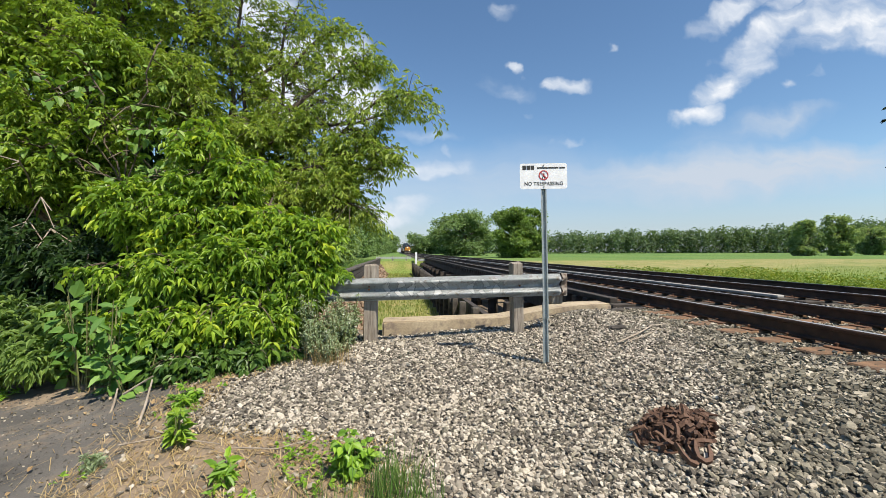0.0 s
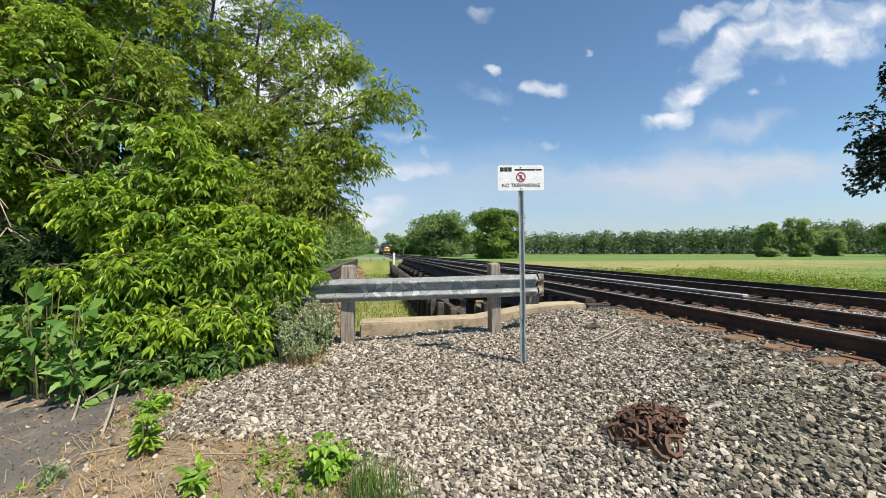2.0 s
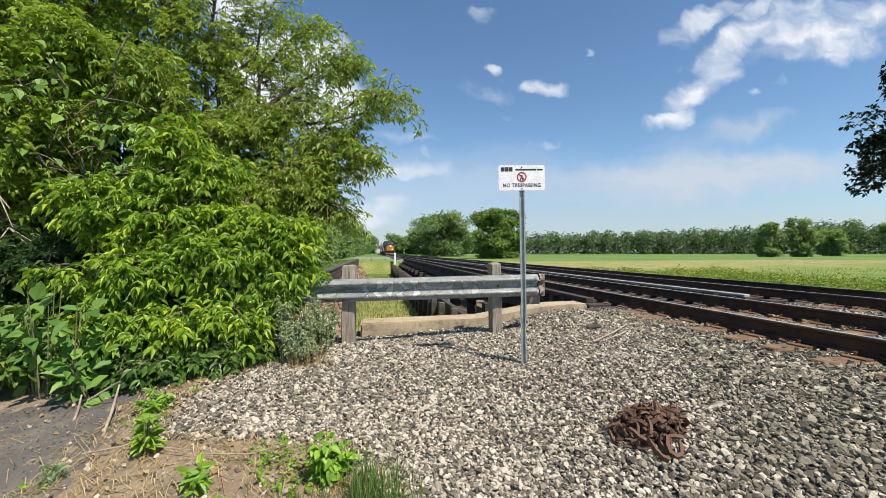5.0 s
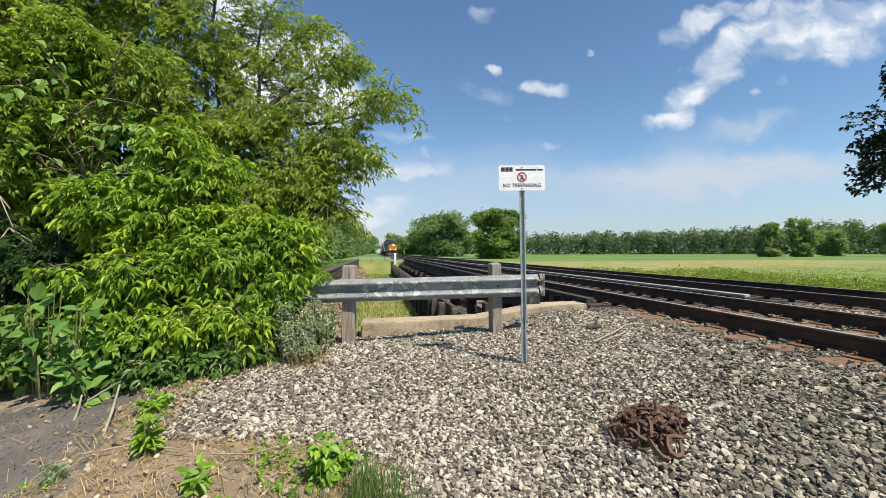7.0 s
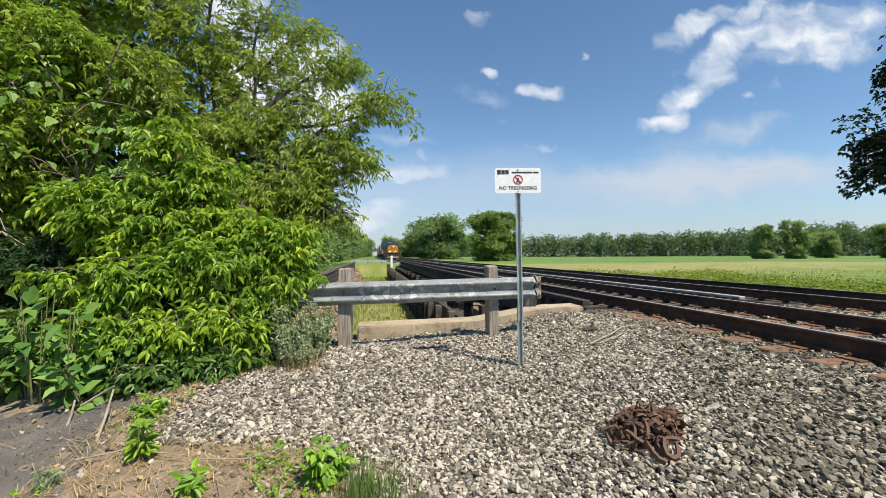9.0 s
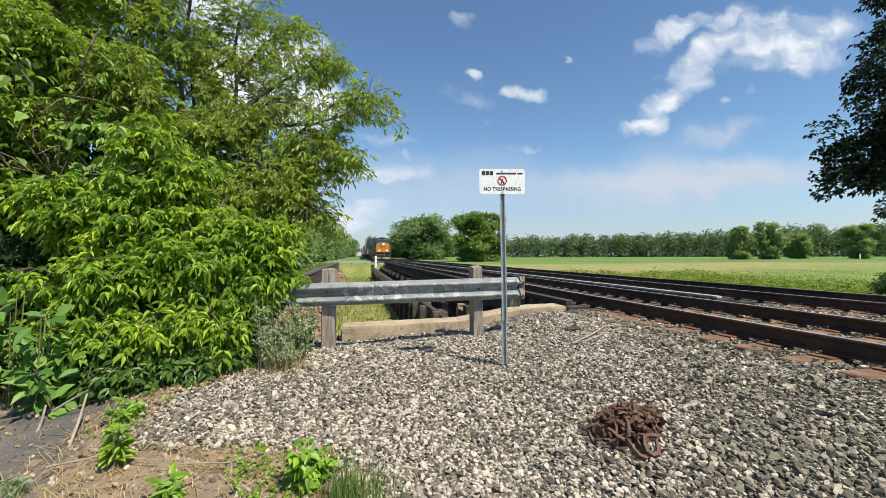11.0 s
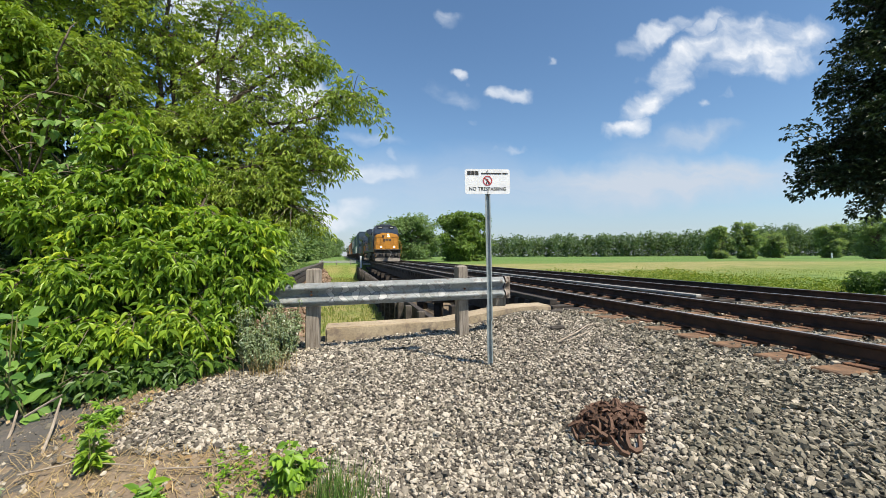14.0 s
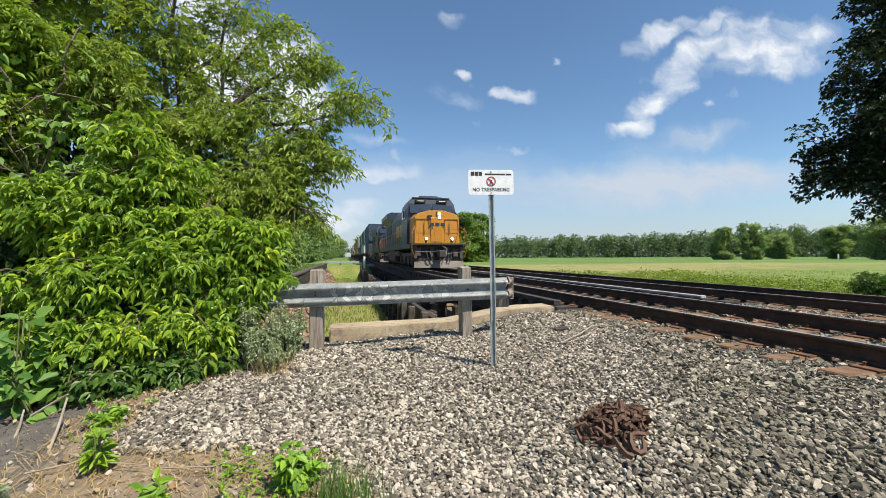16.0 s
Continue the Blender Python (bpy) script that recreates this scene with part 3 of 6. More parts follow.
def stone_piece():
    m, nt, b = material("single_ballast_stone", 0.9)
    rnd = nt.add("ShaderNodeObjectInfo").outputs["Random"]
    small = nt.noise(coords(nt), 1.6, 4)
    col = nt.ramp(rnd, STONE_TONES)
    nt.put(b, "Base Color", nt.mix(0.5, col, nt.ramp(small, [(0.3, (0.45, 0.45, 0.45)), (0.7, (1, 1, 1))]), "MULTIPLY"))
    bump(nt, b, small, 0.4)
    return m


M["stone_piece"] = stone_piece()


def build_stones():
    r = np.random.default_rng(11)
    n = 112000
    x, y = r.uniform(-2.1, 3.5, n), r.uniform(1.3, 6.42, n)
    keep = (x > gravel_edge(y) + 0.14 * r.standard_normal(n)) & ~((y > 5.86) & (x > -0.35) & (x < 3.3))
    keep |= (r.random(n) < 0.03) & (x > -2.0)
    keep &= ~((y > 6.3) & (x < 3.3))
    x, y = x[keep], y[keep]
    size = r.lognormal(math.log(0.0132), 0.25, len(x)).clip(0.009, 0.030)
    # bands of darker stone toward the track
    dark = (x + 0.16 * wobble(x, y, 1.4) + 0.10 * r.standard_normal(len(x)) - 0.6 * (y - 1.75) > 1.9) | (r.random(len(x)) < 0.10)
    size = np.where(dark, size * 1.08, size)
    light = ~dark
    # the stones in front of the camera are pieces of their own
    pick = np.flatnonzero(light & (x > -0.1) & (x < 1.25) & (y < 2.9) & (y > 2.2))[:300]
    forms = []
    for k in range(24):
        p, f = crushed(1, r, np.array([1.0]))
        forms.append(mesh_from("stone", p[0], f, M["stone_piece"]))
    for k, i in enumerate(pick):
        ob = new("stone", forms[k % 24])
        ob.parent = ground
        ob.matrix_basis = pose(x[i], y[i], float(ground_height(x[i], y[i])) + size[i] * 0.2, 0, 0, 37.0 * k) @ Matrix.Scale(float(size[i]), 4)
    light[pick] = False
    tagged(new("ballast_stones", stones("ballast_stones", x[light], y[light], size[light], M["stone"], r)),
           "loose pale and grey crushed limestone ballast", "gravel", kind="stuff")
    # crumbs of stone on the soil and the asphalt
    k = 2600
    cx, cy = r.uniform(-5.0, 0.2, k), r.uniform(1.8, 4.6, k)
    on = cx < gravel_edge(cy)
    cx, cy = cx[on], cy[on]
    tagged(new("gravel_crumbs", stones("gravel_crumbs", cx, cy, r.lognormal(math.log(0.006), 0.45, len(cx)).clip(0.003, 0.022), M["dark_stone"], r)),
           "small stone crumbs strewn over soil and asphalt", "gravel", kind="stuff")
    k = 5200
    cx, cy = r.uniform(-5.2, -1.7, k), r.uniform(1.7, 4.5, k)
    on = (cx < -1.85 + 0.15 * r.standard_normal(k)) & (wobble(cx, cy, 1.9, 0.4) + 0.5 * r.standard_normal(k) > -0.2)
    cx, cy = cx[on], cy[on]
    tagged(new("asphalt_crumbs", stones("asphalt_crumbs", cx, cy, r.lognormal(math.log(0.0055), 0.4, len(cx)).clip(0.003, 0.014), M["asphalt"], r, sink=0.45)),
           "crumbling grey bits of old asphalt", "gravel", kind="stuff")
    n = 32000
    u, w = 3.1 + 7.5 * r.random(n) ** 1.25, r.uniform(0.8, 6.5, n)
    keep = (abs(u - (NEAR_X - GAUGE / 2)) > 0.09) & (abs(u - (NEAR_X + GAUGE / 2)) > 0.09) & (abs(u - (FAR_X - GAUGE / 2)) > 0.09) & (abs(u - (FAR_X + GAUGE / 2)) > 0.09)
    phase = np.mod(w + 0.11, 0.5)
    on_tie = (phase < 0.24) & ((abs(u - NEAR_X) < 1.28) | (abs(u - FAR_X) < 1.28))
    keep &= ~(on_tie & (r.random(n) < 0.80))
    u, w = u[keep], w[keep]
    s2 = r.lognormal(math.log(0.0160), 0.26, len(u)).clip(0.014, 0.04)
    xx, yy, ss = np.concatenate([x[dark], u]), np.concatenate([y[dark], w]), np.concatenate([size[dark], s2])
    tagged(new("trackside_ballast", stones("trackside_ballast", xx, yy, ss, M["dark_stone"], r)),
           "dark grey crushed stone ballast along the rails", "gravel", kind="stuff")


build_stones()


# ---- track ----
RAIL = [(-0.07, 0), (0.07, 0), (0.07, 0.014), (0.012, 0.03), (0.009, 0.115), (0.034, 0.128), (0.036, 0.15), (0.028, 0.162),
        (-0.028, 0.162), (-0.036, 0.15), (-0.034, 0.128), (-0.009, 0.115), (-0.012, 0.03), (-0.07, 0.014)]


def rail(x, parent):
    bm = bmesh.new()
    prism(bm, RAIL, -12, 420)
    for f in bm.faces:
        c = f.calc_center_median()
        f.material_index = 1 if c.z > 0.158 and len(f.verts) == 4 else 0
    ob = part("rail", bm, [M["rail_side"], M["rail_head"]], parent)
    ob.location = (x, 0, HEAD - 0.162)
    return ob


def shared(name, me, parent, at, turn=0.0):
    ob = new(name, me)
    ob.parent = parent
    ob.matrix_basis = pose(*at, 0, 0, turn)
    return ob


def spike_mesh():
    bm = bmesh.new()
    box(bm, -0.008, -0.008, 0, 0.008, 0.008, 0.02)
    box(bm, -0.015, -0.013, 0.02, 0.015, 0.013, 0.032)
    return finish(bm, "spike", M["rust"])


def build_track(x, label):
    t = thing("railway_track", (0, 0, 0), label, "railway track", "railway tracks")
    rail(x - GAUGE / 2, t), rail(x + GAUGE / 2, t)
    ties = []
    for k in range(3):
        bm = bmesh.new()
        box(bm, -1.29, -0.11, -0.18, 1.29, 0.11, 0, bevel=0.012)
        ties.append(finish(bm, "tie", M["tie"] if k < 2 else M["timber"]))
    plate = finish(boxed(-0.19, -0.1, 0, 0.19, 0.1, 0.014, bevel=0.003), "tie_plate", M["rust"])
    spike = spike_mesh()
    r = random.Random(int(x * 10))
    far_ties = bmesh.new()
    y = -1.0
    while y < 130:
        if y < 27:
            shared("tie", ties[2 if y > GULLY0 - 0.1 else r.randrange(2)], t, (x + r.uniform(-0.03, 0.03), y, TIE_TOP), r.uniform(-1, 1))
            if y < 14:
                for s in (-1, 1):
                    pl = shared("tie_plate", plate, t, (x + s * GAUGE / 2, y, TIE_TOP + 0.001))
                    if y < 9:
                        for a, b in ((-0.095, 0.05), (0.095, -0.05), (0.095, 0.06)):
                            shared("spike", spike, pl, (a, b + r.uniform(-0.01, 0.01), 0.016), r.uniform(-20, 20))
        else:
            box(far_ties, x - 1.29, y - 0.11, TIE_TOP - 0.18, x + 1.29, y + 0.11, TIE_TOP)
        y += 0.5
    tagged(part("tie_run", far_ties, M["timber"], t), kind="stuff")
    return t


build_track(NEAR_X, "straight railway track of dark rusty rails on weathered ties")
build_track(FAR_X, "second parallel railway track of dark rusty rails")


# ---- trestle and gully ----
def build_trestle():
    t = thing("trestle_bridge", (0, 0, 0), "low dark creosoted timber trestle carrying the railway tracks", "bridge")
    for x in (NEAR_X, FAR_X):
        for dx in (-1.05, -0.72, 0.72, 1.05):
            part("stringer", boxed(x + dx - 0.14, GULLY0 - 0.1, TIE_TOP - 0.58, x + dx + 0.14, GULLY1 + 0.1, TIE_TOP - 0.19, bevel=0.01), M["timber"], t)
        far = x > NEAR_X
        part("guard_timber", boxed(x - 1.27, GULLY0 + (1.0 if far else 0.6), TIE_TOP + 0.003, x - 1.12, GULLY1, TIE_TOP + (0.06 if far else 0.10), bevel=0.01),
             M["plank"] if far else M["timber"], t)
        part("guard_timber", boxed(x + 1.12, GULLY0 + 0.2, TIE_TOP + 0.003, x + 1.47, GULLY1, TIE_TOP + 0.03, bevel=0.01), M["plank"], t, "bleached grey walkway plank")
    pile = bmesh.new()
    rod(pile, (0, 0, FLOOR_Z - 0.3), (0, 0, TIE_TOP - 0.93), 0.17, 0.155, 9)
    pile = finish(pile, "pile", M["timber"], True)
    cap = finish(boxed(3.2, -0.18, TIE_TOP - 0.93, 10.6, 0.18, TIE_TOP - 0.585, bevel=0.015), "cap", M["timber"])
    y = GULLY0 + 1.9
    while y < GULLY1:
        shared("cap", cap, t, (0, y, 0))
        for px in (3.7, 4.7, 5.6, 6.6, 7.6, 8.4, 9.4, 10.3):
            shared("pile", pile, t, (px, y, 0))
        y += 3.8


build_trestle()


M["dark_post"] = two_tone("dark_weathered_post", (0.05, 0.042, 0.035), (0.14, 0.12, 0.10), 5, 30, 0.9, bump_amount=0.5)


def build_post_row():
    t = thing("timber_post_row", (0, 0, 0), "row of dark cut-off timber posts along the gully", "posts")
    r = random.Random(4)
    y = GULLY0 + 1.2
    bm = bmesh.new()
    box(bm, -0.10, -0.10, FLOOR_Z - 0.2, 0.10, 0.10, 0.04, bevel=0.02)
    me = finish(bm, "post", M["dark_post"])
    while y < GULLY1 - 1:
        ob = shared("post", me, t, (2.05 + r.uniform(-0.06, 0.06), y, r.uniform(-0.08, 0.08)), r.uniform(-6, 6))
        y += 1.7
    part("wale", boxed(2.2, GULLY0 + 0.5, -0.35, 2.36, GULLY1 - 1, 0.0, bevel=0.01), M["timber"], t)
    for k in range(7):
        part("lagging_board", boxed(2.37, GULLY0 + 0.3, FLOOR_Z - 0.1 + k * 0.2, 2.44, GULLY1 - 1, FLOOR_Z + 0.09 + k * 0.2), M["timber"], t)


build_post_row()


def build_left_wall():
    t = thing("retaining_wall", (0, 0, 0), "old timber retaining wall with rubble at its foot", "retaining wall")
    w = random.Random(15)
    for k in range(6):
        z = FLOOR_Z + 0.25 + k * 0.3
        y = GULLY0
        while y < GULLY1:
            e = min(GULLY1, y + w.uniform(3.2, 5.5))
            d = w.uniform(-0.03, 0.04)
            part("wall_timber", boxed(WALL_X - 0.16, y, z, WALL_X + 0.10 + d, e - 0.02, z + 0.285 + w.uniform(-0.02, 0.0), bevel=0.015), M["timber"], t)
            y = e
    y = GULLY0
    while y < GULLY1:
        e = min(GULLY1, y + w.uniform(3.0, 6.0))
        d = w.uniform(-0.05, 0.05)
        part("coping_timber", boxed(WALL_X - 0.22 + d, y, FLOOR_Z + 2.06, WALL_X + 0.14 + d, e - 0.06, FLOOR_Z + 2.14 + w.uniform(0, 0.07), bevel=0.025), M["dark_post"], t)
        y = e
    r = np.random.default_rng(5)
    n = 1500
    x = WALL_X + 0.2 + 1.0 * r.random(n) ** 1.3
    y = GULLY0 + (GULLY1 - GULLY0) * r.random(n) ** 1.6
    size = r.uniform(0.05, 0.2, n)
    p, f = crushed(n, r, size)
    z = FLOOR_Z + (1 - smooth_step(WALL_X, -1.35, x)) * 1.35
    p = p + np.stack([x, y, z + 0.03], 1)[:, None]
    me = mesh_from("rubble", p.reshape(-1, 3), (f[None] + 12 * np.arange(n)[:, None, None]).reshape(-1, 3), M["brown_stone"])
    tagged(new("rubble", me), "brown broken stone at the foot of the wall", "rubble", kind="stuff")


M["brown_stone"] = island_tone("brown_rubble", [(0.0, (0.14, 0.09, 0.055)), (0.5, (0.26, 0.17, 0.11)), (1.0, (0.40, 0.29, 0.20))], 0.9, 30)
build_left_wall()


def build_abutment():
    t = thing("concrete_abutment", (0, 0, 0), "weathered tan concrete abutment wall stepping up to the track", "abutment")
    bm = bmesh.new()
    # level, then ramping up, then level beside the track
    prism(bm, [(-0.22, -1.6), (3.25, -1.6), (3.25, 0.80), (2.75, 0.79), (2.3, 0.74), (1.55, 0.62), (-0.22, 0.59)], 5.98, 6.42)
    bmesh.ops.bevel(bm, geom=list(bm.edges), offset=0.02, segments=2, affect="EDGES")
    part("wall", bm, M["concrete"], t)
    part("bridge_seat", boxed(3.27, 6.2, -1.6, 10.7, 6.44, TIE_TOP - 0.6), M["concrete"], t)
    bm = boxed(WALL_X, GULLY1 + 0.02, -1.6, 10.7, GULLY1 + 0.4, TIE_TOP - 0.6)
    part("far_wall", bm, M["concrete"], t)


build_abutment()


# ---- guard rail ----
M["end_rust"] = two_tone("rusty_dented_steel", (0.30, 0.24, 0.19), (0.52, 0.46, 0.40), 7, 40, 0.7, 0.1, 0.2, dirt=(0.16, 0.09, 0.05, 1))


def painted_galv():
    """Galvanised steel with worn, no longer readable strokes of white and dark paint over two stretches."""
    m, nt, b = material("painted_galvanised_steel", 0.5, 0.15)
    co = coords(nt)
    x, _, z = nt.add("ShaderNodeSeparateXYZ", {0: co}).outputs
    h = nt.math("SUBTRACT", nt.math("MULTIPLY_ADD", x, -0.02, z), 1.135)
    small = nt.noise(co, 40, 4)
    steel = nt.ramp(nt.noise(co, 5, 5), [(0.35, (0.40, 0.43, 0.44)), (0.65, (0.57, 0.59, 0.59))])
    steel = nt.mix(0.4, steel, nt.ramp(small, [(0.3, (0.5, 0.5, 0.5)), (0.7, (1, 1, 1))]), "MULTIPLY")
    steel = nt.mix(nt.ramp(nt.noise(co, 13.5, 6, 0.7), [(0.54, (0, 0, 0)), (0.68, (1, 1, 1))]), steel, (0.28, 0.24, 0.20, 1))
    u = nt.math("MULTIPLY_ADD", nt.math("SINE", nt.math("MULTIPLY_ADD", h, 34.0, nt.math("MULTIPLY", x, 7.0))), 1.1, nt.math("MULTIPLY", x, 40.0))
    g = nt.math("MULTIPLY_ADD", nt.math("SINE", nt.math("MULTIPLY_ADD", h, 44.0, nt.math("MULTIPLY", u, 0.6))), 0.75, nt.math("SINE", u))
    g = nt.math("MULTIPLY_ADD", nt.math("SUBTRACT", nt.noise(co, 26, 5, 0.65), 0.5), 3.2, g)
    g = nt.math("MULTIPLY_ADD", g, 0.25, 0.5)
    along = nt.ramp(nt.math("MULTIPLY_ADD", x, 0.5, 0.5), [(0.09, (0, 0, 0)), (0.115, (1, 1, 1)), (0.51, (1, 1, 1)), (0.53, (0, 0, 0)), (0.63, (0, 0, 0)),
                                                          (0.65, (0.7, 0.7, 0.7)), (0.89, (0.7, 0.7, 0.7)), (0.91, (0, 0, 0))])
    inside = nt.math("MULTIPLY", along, nt.math("LESS_THAN", nt.math("ABSOLUTE", h), 0.10))
    white = nt.math("MULTIPLY", inside, nt.ramp(g, [(0.56, (0, 0, 0)), (0.62, (0.7, 0.7, 0.7))]))
    dark = nt.math("MULTIPLY", inside, nt.ramp(g, [(0.47, (0, 0, 0)), (0.51, (0.6, 0.6, 0.6)), (0.57, (0.6, 0.6, 0.6)), (0.60, (0, 0, 0))]))
    col = nt.mix(white, steel, (0.80, 0.80, 0.78, 1))
    nt.put(b, "Base Color", nt.mix(dark, col, (0.11, 0.115, 0.12, 1)))
    nt.put(b, "Roughness", nt.math("MULTIPLY_ADD", small, 0.3, 0.35, clamp=True))
    bump(nt, b, small, 0.05)
    return m


M["painted_galv"] = painted_galv()


def build_guard_rail():
    ang = math.degrees(math.atan2(-0.28, 1.99))
    t = thing("guard_rail", (0.62, 5.46, 0.0), "galvanised W-beam guard rail on weathered grey wooden posts", "guard rail", turn=ang * 0.35)
    # W profile: (depth, height) pairs, both faces
    prof = []
    for i in range(33):
        h = -0.145 + 0.29 * i / 32
        prof.append((0.042 * math.cos(2 * math.pi * h / 0.165) * (1 if abs(h) < 0.13 else 0.75), h))
    zc = 1.135
    bm = bmesh.new()
    xs = list(np.arange(-3.2, 1.56, 0.04))
    rows = []
    for x in xs:
        flare = 0.0
        dent = 0.008 * math.sin(x * 5.1) + 0.006 * math.sin(x * 11.7)
        rows.append([bm.verts.new((x, -0.16 + flare + d * 1.0 + dent * (1 if abs(h) < 0.1 else 0.4), zc + 0.02 * x + h)) for d, h in prof])
    for a, b in zip(rows, rows[1:]):
        for i in range(len(prof) - 1):
            bm.faces.new((a[i], b[i], b[i + 1], a[i + 1]))
    bmesh.ops.solidify(bm, geom=list(bm.faces), thickness=0.004)
    part("w_beam", bm, M["painted_galv"], t, "galvanised W-beam with worn paint strokes", smooth=True)
    # rounded end shoe, wrapped backwards
    bm = bmesh.new()
    rows = []
    for k in range(9):
        a = math.pi * 0.62 * k / 8
        rows.append([bm.verts.new((1.535 + 0.11 * math.sin(a), -0.16 - 0.012 + 0.13 * (1 - math.cos(a)) + d * max(0.05, 0.9 - 1.4 * k / 8), zc + 0.02 * 1.55 + h * 1.03)) for d, h in prof])
    for a, b in zip(rows, rows[1:]):
        for i in range(len(prof) - 1):
            bm.faces.new((a[i], b[i], b[i + 1], a[i + 1]))
    bmesh.ops.solidify(bm, geom=list(bm.faces), thickness=0.005)
    part("end_shoe", bm, M["end_rust"], t, "rusty dented end piece", smooth=True)
    for i, (x, top, tilt) in enumerate(((-0.98, 1.44, 0.6), (0.98, 1.46, -1.2), (-2.95, 1.42, 0.0))):
        bm = bmesh.new()
        w = 0.085 - 0.01 * (i == 1)
        box(bm, x - w, -0.10, 0.2, x + w, 0.10, top, bevel=0.015)
        for v in bm.verts:
            if v.co.z > 1.0:
                v.co += Vector((random.uniform(-1, 1), random.uniform(-1, 1), random.uniform(-1.4, 0.6))) * 0.012
        bmesh.ops.rotate(bm, verts=bm.verts, cent=(x, 0, 0.45), matrix=Euler((0, radians(tilt), 0)).to_matrix())
        part("wooden_post", bm, M["grey_wood"], t)
        for dz in (-0.02, 0.02):
            bm = bmesh.new()
            rod(bm, (x, -0.13, zc + dz), (x, -0.155, zc + dz), 0.014, seg=6)
            part("bolt", bm, M["rust"], t)
    bm = boxed(1.42, -0.08, 0.90, 1.58, 0.04, 1.06, bevel=0.012)
    part("block", bm, M["grey_wood"], t)


build_guard_rail()


# ---- sign ----
def letters(text, size, mat, parent, at, squeeze=1.0, name="lettering"):
    cu = bpy.data.curves.new(name, "FONT")
    cu.body, cu.size, cu.align_x, cu.align_y, cu.extrude = text, size, "CENTER", "CENTER", 0.0004
    cu.offset, cu.space_character = 0.0008, 1.08
    tmp = bpy.data.objects.new(name, cu)
    scene.collection.objects.link(tmp)
    me = bpy.data.meshes.new_from_object(tmp.evaluated_get(bpy.context.evaluated_depsgraph_get()))
    bpy.data.objects.remove(tmp)
    me.transform(Matrix.Diagonal((squeeze, 1, 1, 1)))
    me.transform(Matrix.Rotation(radians(90), 4, "X"))
    me.materials.clear()
    me.materials.append(mat)
    ob = new(name, me)
    ob.parent, ob.location = parent, at
    return ob


def build_sign():
    t = thing("warning_sign", (1.50, 4.03, 0.42), "white metal no trespassing sign on a galvanised U-channel post", "sign", turn=-6)
    lean = Matrix.Rotation(radians(-0.9), 4, "Y")
    u = [(-0.028, 0.0), (-0.017, 0.0), (-0.013, 0.022), (0.013, 0.022), (0.017, 0.0), (0.028, 0.0), (0.028, 0.004), (0.020, 0.004), (0.016, 0.026),
         (-0.016, 0.026), (-0.020, 0.004), (-0.028, 0.004)]
    bm = bmesh.new()
    prism(bm, u, 0.50, 2.00, "z")
    for k in range(52):
        z = 0.52 + k * 0.0254 * 1.1
        rod(bm, (0, 0.0195, z), (0, 0.0222, z), 0.005, seg=6)
    part("upper_post", bm, M["post_steel"], t)
    bm = bmesh.new()
    prism(bm, [(a * 1.02, b + 0.029) for a, b in u], -0.4, 0.66, "z")
    part("lower_post", bm, M["post_steel"], t)
    W, H, R = 0.265, 0.14, 0.028
    out = []
    for cx, cz, a0 in ((W - R, H - R, 0), (-W + R, H - R, 90), (-W + R, -H + R, 180), (W - R, -H + R, 270)):
        for k in range(6):
            a = radians(a0 + 18 * k)
            out.append((cx + R * math.cos(a), cz + R * math.sin(a)))
    bm = bmesh.new()
    prism(bm, out, -0.006, -0.003)
    panel = part("sign_panel", bm, M["white"], t, "white reflective sheet panel")
    panel.location = (0, 0, 1.945)
    panel.scale = (0.905, 1, 0.925)
    letters("NO TRESPASSING", 0.056, M["black"], panel, (0, -0.0075, -0.084), 0.92)
    # maker's mark and company line as plain bars
    for x0, x1, h in ((-0.235, -0.195, 0.022), (-0.188, -0.150, 0.022), (-0.143, -0.105, 0.022)):
        part("mark_bar", boxed(x0, -0.0085, 0.095 - h, x1, -0.0065, 0.095 + h, bevel=0.0), M["black"], panel)
    for x0, x1 in ((-0.07, 0.165), (0.178, 0.24)):
        part("text_bar", boxed(x0, -0.0085, 0.083, x1, -0.0065, 0.098), M["black"], panel)
    bm = bmesh.new()
    bmesh.ops.create_circle(bm, segments=28, radius=0.055)
    outer = [v for v in bm.verts]
    inner = [bm.verts.new(v.co * 0.80) for v in outer]
    for i in range(28):
        bm.faces.new((outer[i], outer[(i + 1) % 28], inner[(i + 1) % 28], inner[i]))
    bmesh.ops.transform(bm, matrix=Matrix.Translation((0, -0.0095, 0.01)) @ Matrix.Rotation(radians(90), 4, "X"), verts=bm.verts)
    bmesh.ops.solidify(bm, geom=list(bm.faces), thickness=0.001)
    part("ring", bm, M["red"], panel)
    bm = boxed(-0.048, -0.0105, -0.005, 0.048, -0.0095, 0.005, m=Matrix.Translation((0, 0, 0.01)) @ Matrix.Rotation(radians(45), 4, "Y"))
    part("slash", bm, M["red"], panel)
    bm = bmesh.new()
    box(bm, -0.008, -0.0085, -0.006, 0.010, -0.007, 0.03)
    box(bm, -0.018, -0.0085, -0.028, -0.006, -0.007, -0.004)
    box(bm, 0.006, -0.0085, -0.026, 0.018, -0.007, -0.004)
    part("pictogram_bars", bm, M["black"], panel)
    for z in (0.118, -0.118):
        bm = bmesh.new()
        rod(bm, (0, -0.006, z), (0, -0.012, z), 0.008, seg=8)
        part("bolt", bm, M["steel"], panel)
    t.matrix_basis = t.matrix_basis @ lean


build_sign()


# ---- foliage ----
LEAF_FACE = np.array(sun_dir) * 0.75 + np.array((0, 0, 0.35))      # leaves turn their faces to the light


